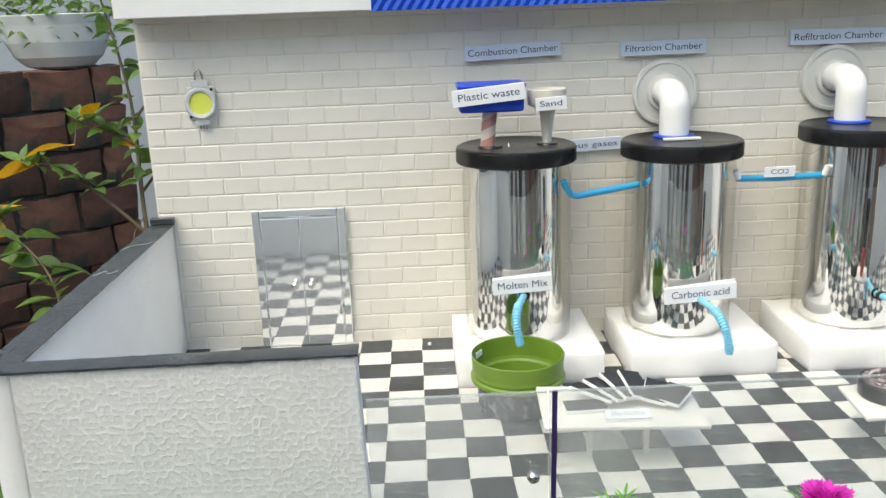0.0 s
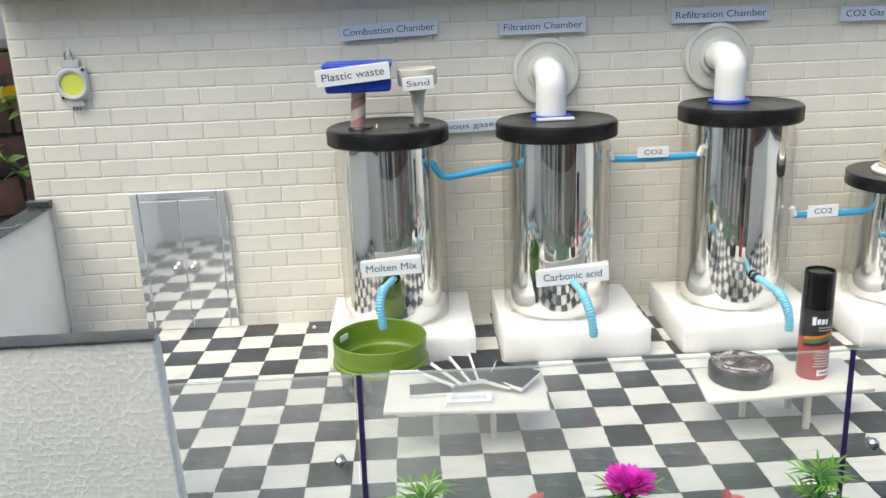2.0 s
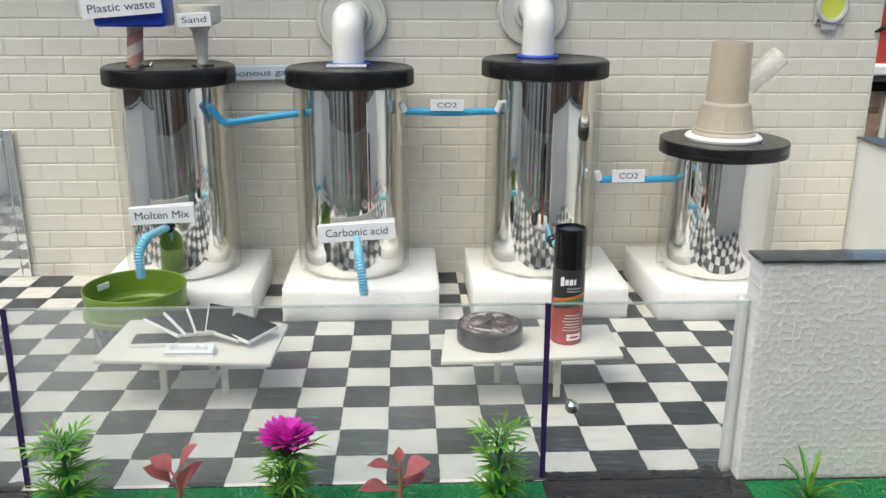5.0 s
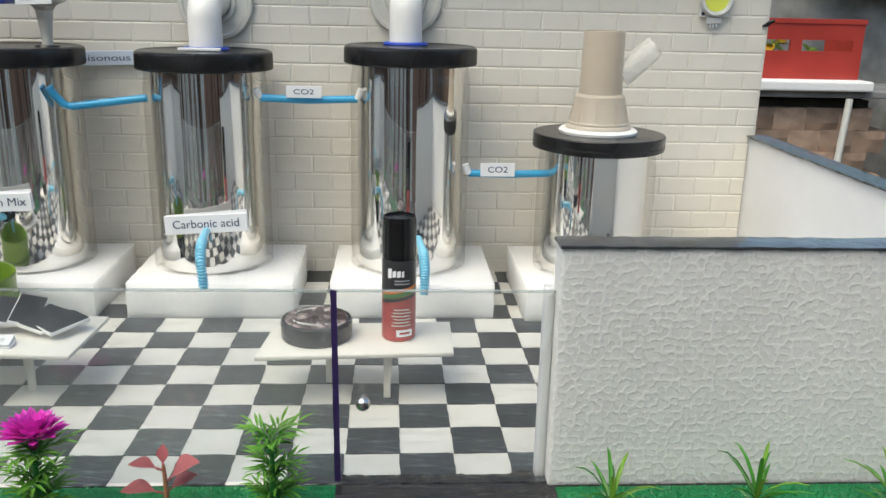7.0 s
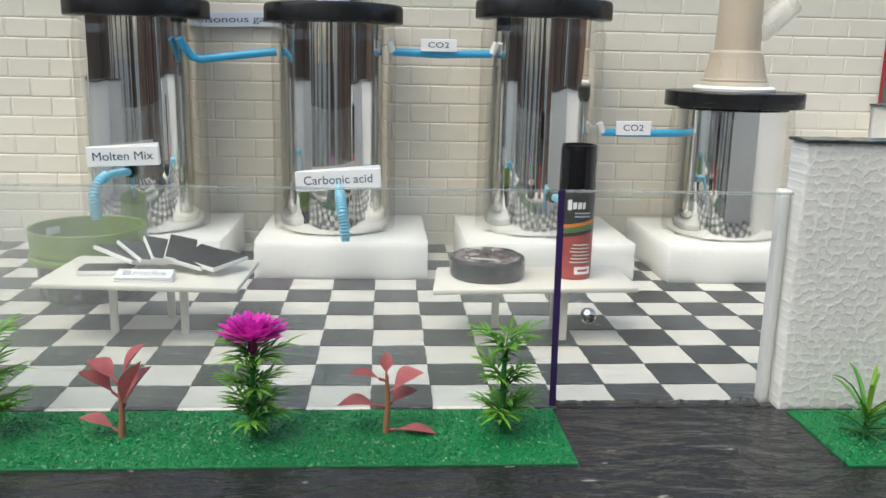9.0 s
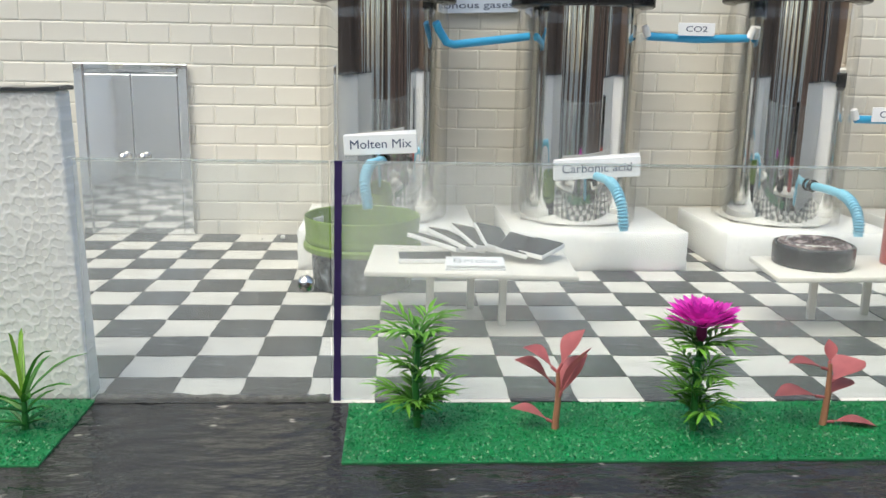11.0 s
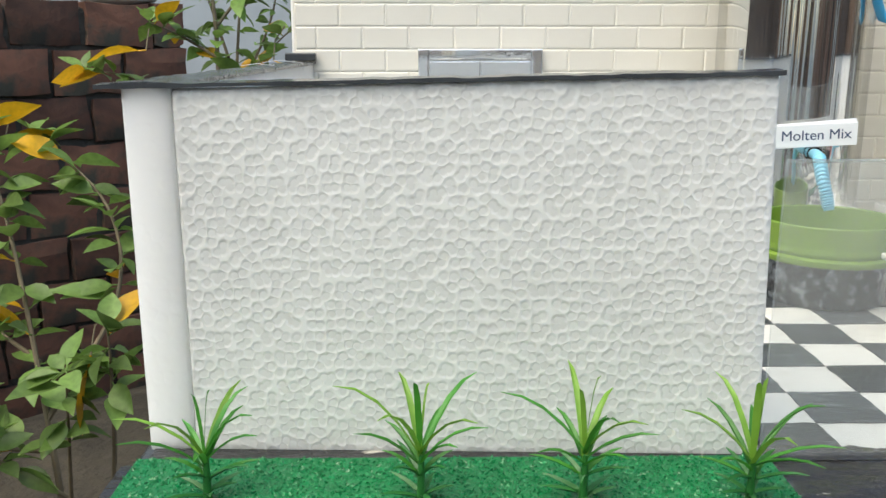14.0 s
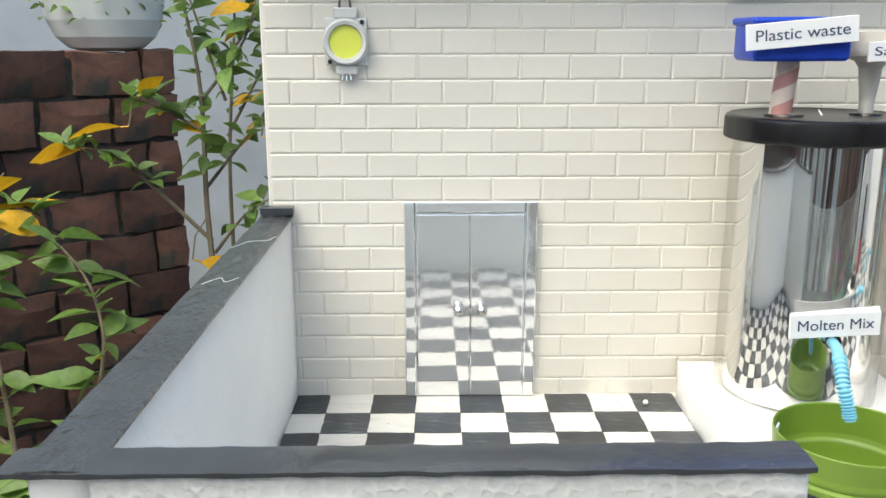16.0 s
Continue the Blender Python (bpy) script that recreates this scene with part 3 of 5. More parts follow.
door_glass_left = pane("glass_door_1", -0.0380, 0.0765, "clear acrylic door leaf with a steel ball knob", sheet=M_PANE_DUSTY)
knob(door_glass_left, 0.1040, 0.0600)
window_mid = pane("glass_front", 0.0772, 0.3935, "clear acrylic sheet with purple marker lines at its ends")
wavy_line(0.0022, 0.1165, window_mid, 0.0015)
wavy_line(0.3165, 0.1165, window_mid, -0.001)
door_glass_right = pane("glass_door_2", 0.3942, 0.5140, "clear acrylic door leaf with a steel ball knob", sheet=M_PANE_CLEAR)
knob(door_glass_right, 0.0144, 0.0523)
tagged(part("corner_strip", box(0.5085, 0.5140, FRONT + 0.0055, FRONT + 0.0125, 0.0, 0.118, 0.0008), M_FOAM_FINE), "thin white foam strip beside the glass end", "trim", kind="structure")


# ---- lawns ----
def lawn(name, x0, x1, y0=0.4255, y1=0.4875, seed=1):
    t = tagged(part(name, box(x0, x1, y0, y1, -0.001, 0.0012, 0.0004), M_LAWN), "strip of green foam lawn with a ragged grainy pile", "lawn", kind="structure")
    rng = np.random.default_rng(seed)
    n = int((x1 - x0) * (y1 - y0) * 620000)
    c = np.stack([rng.uniform(x0 + 0.0004, x1 - 0.0004, n), rng.uniform(y0 + 0.0003, y1 - 0.0002, n), np.full(n, 0.0011)], 1)
    s = rng.uniform(0.0006, 0.0015, n)
    ang = rng.uniform(0, 6.283, n)
    verts = np.empty((n, 4, 3))
    for k in range(3):
        a = ang + k * 2.094
        verts[:, k] = c + np.stack([np.cos(a) * s * 0.6, np.sin(a) * s * 0.6, np.zeros(n)], 1)
    verts[:, 3] = c + np.stack([rng.uniform(-0.9, 0.9, n) * s, rng.uniform(-0.9, 0.9, n) * s, s * 0.62], 1)
    faces = (np.arange(n)[:, None, None] * 4 + np.array([[0, 1, 3], [1, 2, 3], [2, 0, 3]])).reshape(-1, 3)
    me = bpy.data.meshes.new("pile")
    me.from_pydata(verts.reshape(-1, 3).tolist(), [], faces.tolist())
    me.materials.append(M_GRAIN)
    g = part("pile", me, M_GRAIN, t, "short green grains of the lawn")
    tagged(g, kind="stuff")
    return t


lawn("lawn_left", -0.280, -0.0355, y1=0.4936, seed=1)
lawn("lawn_middle", 0.0855, 0.393, seed=2)
lawn("lawn_right", 0.5185, 0.802, 0.4205, 0.4835, seed=3)

# ---- the garden around ----
ground = tagged(part("ground", box(-60, 60, -60, 60, -0.72, -0.62), M_SOIL), "dark bare garden soil", "ground", kind="structure")
plinth = tagged(part("plinth", box(-0.27, 0.79, 0.38, 0.92, -0.62, -0.035, 0.004), M_CONCRETE), "plain block under the model", "support", kind="structure")
# Unseen paving added before the model, toned for what the foil mirrors.
yard = tagged(part("pavement", box(-3.2, 3.6, -2.4, 0.30, -0.62, -0.60, 0.004), M_CONCRETE), "worn grey-brown concrete yard added out of view", "pavement", kind="structure")


# ---- tanks ----
def pedestal(x0, x1, y0=0.7545, y1=0.878, h=0.0315):
    bm = box(x0, x1, y0, y1, 0.0, h)
    bmesh.ops.subdivide_edges(bm, edges=bm.edges[:], cuts=11, use_grid_fill=True)
    c = Vector(((x0 + x1) / 2, (y0 + y1) / 2, h / 2))
    for v in bm.verts:
        sides = (abs(abs(v.co.x - c.x) - (x1 - x0) / 2) < 1e-5) + (abs(abs(v.co.y - c.y) - (y1 - y0) / 2) < 1e-5) + (v.co.z > h - 1e-5)
        d = noise.noise_vector(v.co * 170) * 0.0005
        if sides > 1:
            d += (c - v.co).normalized() * (0.0010 + 0.0006 * noise.noise(v.co * 230))
        if v.co.z < 1e-5:
            d.z = 0
        v.co += d
    bm.faces.layers.int.remove(bm.faces.layers.int["flat"])
    return tagged(part("foam_plinth", bm, M_FOAM_FINE), "white polystyrene block standing on the checkered floor", "plinth", group="plinths under the tanks")


TANK_Y, BASE_Z = 0.826, 0.0315
pedestal(0.031, 0.1725)
pedestal(0.198, 0.3405)
pedestal(0.3705, 0.5140)
pedestal(0.5395, 0.6860, 0.746)


def tank(x, lid_z, ribbed, label, y=TANK_Y):
    """A clear jar lined with mirror foil under a black screw lid."""
    t = thing("tank", label, "tank", (x, y, BASE_Z), group="chambers")
    h = lid_z - BASE_Z
    R = 0.0530
    outer = [(0.0, 0.0), (R * 0.98, 0.0), (R * 0.995, 0.0005), (R, 0.0015), (R, h - 0.012), (R * 0.97, h - 0.004), (R * 0.97, h + 0.006)]
    shell = part("clear_shell", lathe(outer, 64), M_CLEAR_JAR, t, "clear plastic jar wall")
    shell.visible_shadow = False
    r = 0.0470
    foil = [(r, 0.0010), (r, h + 0.002)]
    part("foil_lining", lathe(foil, 96), M_FOIL, t, "mirror-bright silver foil")
    L = 0.0585
    if ribbed:
        prof = [(0.0, 0.002), (L * 0.98, 0.002), (L, 0.003), (L, 0.0045), (L, 0.0145), (L * 0.985, 0.0168), (L * 0.95, 0.0178), (L * 0.93, 0.0172), (0.0, 0.0172)]
        bm = lathe(prof, 220, rib=-0.0006, rib_rows=(2, 3, 4))
    else:
        prof = [(0.0, 0.0045), (L * 0.995, 0.0045), (L * 1.005, 0.0049), (L * 1.008, 0.0085), (L * 0.998, 0.0089), (L * 1.003, 0.0094), (L * 1.006, 0.0165), (L * 1.0, 0.0172), (L * 0.985, 0.0175), (0.0, 0.0178)]
        bm = lathe(prof, 72)
    part("lid", bm, M_LID, t, "black plastic screw lid", at=(0, 0, h))
    return t


LID = 0.2045
tank(0.0975, LID, True, "tall foil-lined jar with black ribbed lid on a foam block")
tank(0.2603, 0.2035, True, "tall foil-lined jar with black ribbed lid below a white elbow")
tank(0.4395, 0.2110, True, "tallest foil-lined jar with black lid and white elbow pipe")
tank(0.6090, 0.1390, False, "short foil-lined jar with taped black lid and beige funnel", 0.813)


# ---- pipes over the tanks ----
PIPE_Y = 0.845


def elbow_pipe(x, z0, top, flange_z, flange_x):
    t = thing("elbow_pipe", "white plastic elbow pipe from black lid to wall flange", "pipe", (x, PIPE_Y, z0), group="outlet pipes")
    r = 0.0146
    c = top - r - z0
    bend = 0.0145
    dy = BACK - PIPE_Y
    pts = [(0, 0, 0), (0, 0, c - bend)]
    pts += [(0, bend - bend * math.cos(a), c - bend + bend * math.sin(a)) for a in [math.pi / 2 * k / 8 for k in range(1, 9)]]
    pts += [((flange_x - x), dy - 0.004, c)]
    part("pipe", tube(pts, r, 28), M_PVC, t)
    part("blue_ring", lathe([(r + 0.0005, 0.0004), (r + 0.0055, 0.0004), (r + 0.005, 0.002), (r + 0.0005, 0.0024)], 30), M_BLUE, t, "rough bright blue ring")
    R = 0.034
    prof = [(0.0, 0.0015), (R, 0.0015), (R, 0.0035), (R * 0.97, 0.0052), (R * 0.88, 0.0056), (R * 0.85, 0.0042), (R * 0.58, 0.0042), (R * 0.55, 0.008), (R * 0.45, 0.0085), (R * 0.44, 0.004), (0, 0.004)]
    part("wall_flange", lathe(prof, 56), M_DISC, t, "round off-white wall flange", at=Matrix.Translation((flange_x - x, dy, flange_z - z0)) @ pose(0, 0, 0, 90, 0, 0))
    return t


p = elbow_pipe(0.2582, 0.2208, 0.2762, 0.2605, 0.2600)
tagged(part("card_strip", box(0.2400, 0.2760, 0.8150, 0.8200, 0.2210, 0.2234, 0.0005), M_WHITE), "narrow white card strip lying on the black lid", "card")
elbow_pipe(0.4352, 0.2284, 0.2845, 0.2685, 0.4355)

# waste hopper and sand funnel on the first lid
h = thing("waste_hopper", "blue plastic hopper on a pink striped paper tube", "hopper", (0.0725, 0.8210, 0.2217))
tray = part("tray", box(-0.030, 0.031, -0.019, 0.019, 0.0345, 0.0590, 0.0035, 3), M_BLUE, h)
part("tray_rim", box(-0.0315, 0.0325, -0.0205, 0.0205, 0.0565, 0.0612, 0.0018), M_BLUE, tray)
bm = tube([(-0.003, 0, 0.0), (0.0, 0, 0.035)], 0.0068, 20)
pink = part("tube", bm, M_PINK_PALE, h, "cream paper tube wound with pink bands")
bm = bmesh.new()
rows = []
for i in range(57):
    u = i / 56
    a = radians(200 + 560 * u)
    zc = 0.001 + 0.030 * u
    rows.append([bm.verts.new((-0.003 + 0.003 * (zc + dz) / 0.035 + 0.00705 * math.cos(a), 0.00705 * math.sin(a), min(0.0345, max(0.0003, zc + dz)))) for dz in (-0.0046, 0.0, 0.0046)])
for r0, r1 in zip(rows, rows[1:]):
    for k in range(2):
        bm.faces.new((r0[k], r1[k], r1[k + 1], r0[k + 1]))
part("pink_band", bm, M_PINK, pink, "dusty pink spiral band")
part("tube_foot", lathe([(0, 0.0), (0.0125, 0.0), (0.0118, 0.0012), (0, 0.0014)], 24), M_LID, pink)

f = thing("sand_funnel", "small pale plastic funnel on the black lid", "funnel", (0.1280, 0.8265, 0.2217))
prof = [(0.0045, 0.0), (0.0048, 0.010), (0.0072, 0.030), (0.0098, 0.034), (0.0180, 0.0375), (0.0186, 0.0400), (0.0188, 0.0525), (0.0174, 0.0530), (0.0168, 0.0410), (0.0070, 0.0350), (0.0, 0.0345)]
part("cup", lathe(prof, 36), M_FUNNEL, f)
part("funnel_foot", lathe([(0, 0.0), (0.0105, 0.0), (0.0098, 0.0012), (0, 0.0014)], 24), M_LID, f)
bm = bmesh.new()
leaf_mesh(bm, (0.088, 0.800, 0.2232), (0.0885, 0.808, 0.2270), 0.0012)
tagged(part("paper_scrap", bm, M_WHITE), "tiny white scrap on the black lid", "scrap")

# beige funnel on the short tank
b = thing("gas_funnel", "milky beige stepped funnel with a side spout on a white ring", "funnel", (0.6075, 0.8120, 0.1568))
part("ring", lathe([(0, 0), (0.0345, 0), (0.0350, 0.0022), (0.0330, 0.0042), (0, 0.0046)], 48), M_WHITE, b, "white base ring")
prof = [(0.0290, 0.0046), (0.0288, 0.0066), (0.0272, 0.0078), (0.0276, 0.0096), (0.0266, 0.0105), (0.0229, 0.0260), (0.0226, 0.0270), (0.0218, 0.0325), (0.0190, 0.0345), (0.0178, 0.0880), (0.0166, 0.0882), (0.0176, 0.0360), (0.0, 0.0350)]
part("cone", lathe(prof, 48), M_BEIGE, b)
for k in range(10):
    a = 2 * math.pi * k / 10
    bm = tube([(0.0266 * math.cos(a), 0.0266 * math.sin(a), 0.0105), (0.0230 * math.cos(a), 0.0230 * math.sin(a), 0.0255)], 0.0007, 6)
    part("rib", bm, M_BEIGE, b)
part("spout", lathe([(0.0108, 0.0), (0.0106, 0.030), (0.0102, 0.0380), (0.0098, 0.0384), (0.0092, 0.0378), (0.0096, 0.0)], 28), M_MILKY, b, "milky clear spout", at=pose(0.0170, 0, 0.0500, 0, 48, 0))


# ---- straws between and before the tanks ----
def straw(points, label, r=0.0033):
    t = thing("straw", label, "straw", points[0], group="connecting straws")
    o = Vector(points[0])
    part("tube", tube([Vector(q) - o for q in points], r, 14), M_STRAW, t)
    return t, o


straw([(0.1380, 0.792, 0.1905), (0.1405, 0.7945, 0.1850), (0.1470, 0.799, 0.1755), (0.1530, 0.8000, 0.1740), (0.2140, 0.806, 0.1815)], "bright blue drinking straw joining two tanks")
s, o = straw([(0.3100, 0.8045, 0.1835), (0.3500, 0.8050, 0.1820), (0.3935, 0.8050, 0.1835)], "bright blue drinking straw with a white tag")
part("clear_tip", tube([(0.0, -0.001, 0.0), (-0.0035, -0.002, 0.008)], 0.0030, 10), M_WHITE, s)
part("clear_tip", tube([(0.0835, -0.001, 0.0), (0.0870, -0.002, 0.009)], 0.0030, 10), M_WHITE, s)
s, o = straw([(0.4920, 0.806, 0.1195), (0.5300, 0.8055, 0.1190), (0.5660, 0.806, 0.1200)], "bright blue drinking straw with a white tag")
part("clear_tip", tube([(0.0, -0.001, 0.0), (-0.0035, -0.002, 0.008)], 0.0030, 10), M_WHITE, s)
part("clear_tip", tube([(0.0740, -0.001, 0.0), (0.0770, -0.002, 0.009)], 0.0030, 10), M_WHITE, s)


def bendy(points, label):
    """An outlet straw with a corrugated bend."""
    t = thing("outlet_straw", label, "straw", points[0], group="outlet straws")
    o = Vector(points[0])
    pts = smooth_path([Vector(q) - o for q in points], 22)
    n = len(pts)
    rad = [0.0033 if i < n * 0.34 or i > n * 0.97 else (0.0043 if i % 4 < 2 else 0.0031) for i in range(n)]
    part("tube", tube(pts, rad, 14), M_BEND, t)
    return t


bendy([(0.0985, 0.7800, 0.0835), (0.0940, 0.7620, 0.0850), (0.0875, 0.7420, 0.0835), (0.0845, 0.7290, 0.0740), (0.0860, 0.7240, 0.0630), (0.0872, 0.7213, 0.0545)], "pale blue bendy straw bent down into the green bowl")
bendy([(0.2655, 0.7800, 0.0735), (0.2670, 0.7600, 0.0745), (0.2695, 0.7330, 0.0735), (0.2715, 0.7165, 0.0660), (0.2735, 0.7110, 0.0550), (0.2747, 0.7093, 0.0420)], "pale blue bendy straw hanging from a tank")
bendy([(0.4465, 0.7800, 0.0670), (0.4480, 0.7590, 0.0675), (0.4500, 0.7310, 0.0660), (0.4505, 0.7150, 0.0590), (0.4505, 0.7080, 0.0500), (0.4500, 0.7054, 0.0395)], "pale blue bendy straw hanging from a tank")
for x, z in ((0.0985, 0.0840), (0.2655, 0.0735), (0.4460, 0.0672)):
    bm = lathe([(0.0, 0.0), (0.0052, 0.0), (0.0046, 0.0022), (0.0, 0.0026)], 16)
    tagged(part("outlet_collar", bm, M_LID, at=Matrix.Translation((x, 0.7755, z)) @ pose(0, 0, 0, 90, 0, 0)), "dark glued collar round a straw outlet", "collar", group="outlet collars")


# ---- cards with writing ----
def card(text, x0, x1, z0, z1, y, roll, label, pale=False, thick=0.0022, tilt=0.0, fill=0.86, double=False, ink=None):
    """A card facing -y, centred on the span given, leaning by roll degrees in its own plane."""
    t = thing("sign_card", label, "label", ((x0 + x1) / 2, y, (z0 + z1) / 2))
    t.matrix_basis = pose((x0 + x1) / 2, y, (z0 + z1) / 2, -tilt, -roll, 0)
    w, hh = (x1 - x0) / 2, (z1 - z0) / 2
    part("card", box(-w, w, -thick / 2, thick / 2, -hh, hh, 0.0003, 1), M_TAGBLUE if pale else M_TAG, t)
    if double:
        part("back_card", box(-w * 0.98, w * 0.98, thick / 2 + 0.0004, thick / 2 + 0.0014, -hh, hh + 0.0014), M_TAG, t, at=pose(0.001, 0, 0.0, 0, -2.0, 0))
    lettering(text, hh * 1.25, t, Matrix.Translation((0, -thick / 2 - 0.0001, 0)) @ UPRIGHT, ink or M_INK, width=2 * w * fill)
    return t


WALLCARD = "pale blue card with dark lettering fixed to the brick wall"
card("Combustion Chamber", 0.0535, 0.1512, 0.3005, 0.3155, 0.8858, 2.0, WALLCARD, True, 0.004, fill=0.93)
card("Filtration Chamber", 0.2125, 0.3000, 0.2985, 0.3130, 0.8858, 0.4, WALLCARD, True, 0.004, fill=0.90)
card("Refiltration Chamber", 0.3862, 0.4862, 0.3030, 0.3180, 0.8858, 0.0, WALLCARD, True, 0.004, fill=0.92)
card("CO2 Gas Chamber", 0.5590, 0.6510, 0.2985, 0.3130, 0.8858, 0.0, WALLCARD, True, 0.004, fill=0.88)
card("Poisonous gases", 0.1230, 0.2150, 0.2025, 0.2155, 0.8858, 2.0, WALLCARD, True, 0.004, fill=0.90)
card("Plastic waste", 0.0355, 0.1035, 0.2655, 0.2810, 0.7975, 5.0, "white card with dark lettering on the blue hopper", False, fill=0.84)
card("Sand", 0.1140, 0.1430, 0.2565, 0.2685, 0.8040, 3.0, "small white card with dark lettering on the funnel", False, fill=0.72)
card("Molten Mix", 0.0670, 0.1235, 0.0895, 0.1050, 0.7690, 2.6, "white card with dark lettering above a straw outlet", False, fill=0.84, double=True)
card("Carbonic acid", 0.2315, 0.3010, 0.0725, 0.0885, 0.7690, 3.2, "white card with dark lettering above a straw outlet", False, fill=0.80, double=True)
card("CO2", 0.3330, 0.3630, 0.1845, 0.1945, 0.7990, 0.0, "small white tag on a blue straw", False, 0.0010, fill=0.58)
card("CO2", 0.5020, 0.5325, 0.1180, 0.1300, 0.7990, 0.6, "small white tag on a blue straw", False, 0.0010, fill=0.58)


# ---- foil double door ----
door = thing("door_1", "silver foil double door with two ball knobs on the brick wall", "door", (-0.1265, BACK - 0.0005, 0.0005), kind="structure")
W2, H2 = 0.0495, 0.1535
part("backing", box(-W2 + 0.001, W2 - 0.001, -0.0022, -0.0004, 0, H2 - 0.001), M_FOIL_DOOR, door)
for sx in (-1, 1):
    x0, x1 = sorted((sx * W2, sx * (W2 - 0.0085)))
    part("jamb", box(x0, x1, -0.0044, -0.0022, 0, H2, 0.0010), M_FOIL_DOOR, door, "silver frame strip")
    x0, x1 = sorted((sx * 0.0003, sx * (W2 - 0.0092)))
    leaf = part("door_leaf", box(x0, x1, -0.0036, -0.0022, 0.0004, H2 - 0.0096, 0.0007), M_FOIL_DOOR, door, "silver door leaf")
    part("knob", lathe([(0, 0), (0.0018, 0), (0.0014, 0.002)] + [(0.0041 * math.sin(a), 0.002 + 0.0041 - 0.0041 * math.cos(a)) for a in [0.4 + 0.27 * k for k in range(10)]] + [(0, 0.0102)], 20), M_CHROME, leaf, "steel ball knob", at=Matrix.Translation((sx * 0.0088, -0.0036, 0.071)) @ pose(0, 0, 0, 90, 0, 0))
part("head", box(-W2 + 0.0087, W2 - 0.0087, -0.0044, -0.0022, H2 - 0.0085, H2, 0.0010), M_FOIL_DOOR, door, "silver frame strip")


# ---- lamps on the wall ----
def led(x, z):
    t = thing("led_module", "grey-white moulded lamp module with a lime yellow disc on the wall", "lamp", (x, BACK - 0.0003, z), group="wall lamps")
    bm = box(-0.0150, 0.0150, -0.0035, -0.0006, -0.0165, 0.0165, 0.0012)
    part("plate", bm, M_LEDBODY, t)
    part("top_tab", box(-0.0085, 0.0085, -0.0045, -0.0006, 0.0160, 0.0235, 0.0010), M_LEDBODY, t)
    part("bottom_tab", box(-0.0075, 0.0075, -0.0045, -0.0006, -0.0225, -0.0160, 0.0010), M_LEDBODY, t)
    ring = [(0.0112, 0.0030), (0.0158, 0.0030), (0.0160, 0.0065), (0.0145, 0.0082), (0.0122, 0.0076), (0.0112, 0.0050)]
    bezel = part("bezel", lathe(ring, 40), M_LEDBODY, t, "raised round bezel", at=pose(0, 0, 0, 90, 0, 0))
    part("disc", lathe([(0, 0.0056), (0.0113, 0.0056), (0.0113, 0.003), (0, 0.003)], 36), M_YELLOW, bezel, "lime yellow disc")
    for sx, sz in ((-0.0115, -0.0135), (0.0115, 0.0135)):
        part("screw", lathe([(0, 0.0034), (0.0017, 0.0034), (0.0015, 0.0044), (0, 0.0046)], 12), M_CAN_GREY, t, at=Matrix.Translation((sx, 0, sz)) @ pose(0, 0, 0, 90, 0, 0))
    bm = tube(smooth_path([(-0.004, -0.003, 0.0225), (-0.003, -0.004, 0.030), (0.0, -0.0035, 0.0335), (0.003, -0.004, 0.030), (0.004, -0.003, 0.0225)], 5), 0.0010, 8)
    part("wire_loop", bm, M_CHROME, t, "thin wire loop")
    for dx in (-0.003, 0.0, 0.003):
        part("pin", tube([(dx, -0.002, -0.0220), (dx, -0.003, -0.0265)], 0.0006, 6), M_CHROME, t)
    return t


led(-0.2150, 0.268)
led(0.7300, 0.274)
tagged(part("nail", tube([(0.7795, 0.8885, 0.2500), (0.7822, 0.8850, 0.2515), (0.7845, 0.8825, 0.2545), (0.7880, 0.8810, 0.2560)], [0.0010, 0.0022, 0.0020, 0.0010], 8), M_LID), "small dark bent nail in the brick wall", "nail")

# ---- green bowl ----
g = thing("bowl", "olive green plastic rim set on a dark speckled cup", "bowl", (0.0835, 0.7130, 0.0))
part("cup", lathe([(0, 0.0003), (0.0345, 0.0003), (0.0358, 0.002), (0.0372, 0.0284), (0.0365, 0.0284), (0.0345, 0.004), (0, 0.004)], 56), M_DARKCUP, g, "dark speckled lower cup")
part("rim", lathe([(0.0370, 0.0285), (0.0418, 0.0280), (0.0428, 0.0292), (0.0426, 0.0318), (0.0404, 0.0332), (0.0412, 0.0345), (0.0414, 0.0365), (0.0408, 0.0385), (0.0418, 0.0515), (0.0412, 0.0522), (0.0404, 0.0515), (0.0394, 0.0330), (0.0385, 0.0300), (0.0362, 0.0280), (0.0340, 0.0080), (0.0, 0.0070)], 64), M_GREENBOWL, g, "olive green ribbed rim")
# White patch stands in for light showing through a slot in the rim.
bm = box(-0.006, 0.006, -0.0006, 0.0006, -0.0028, 0.0028, 0.0005)
part("sticker", bm, M_WHITE, g, "small white patch painted for light through a slot in the rim", at=Matrix.Translation((-0.0335, 0.0205, 0.0435)) @ pose(0, 0, 0, 0, 0, 58))


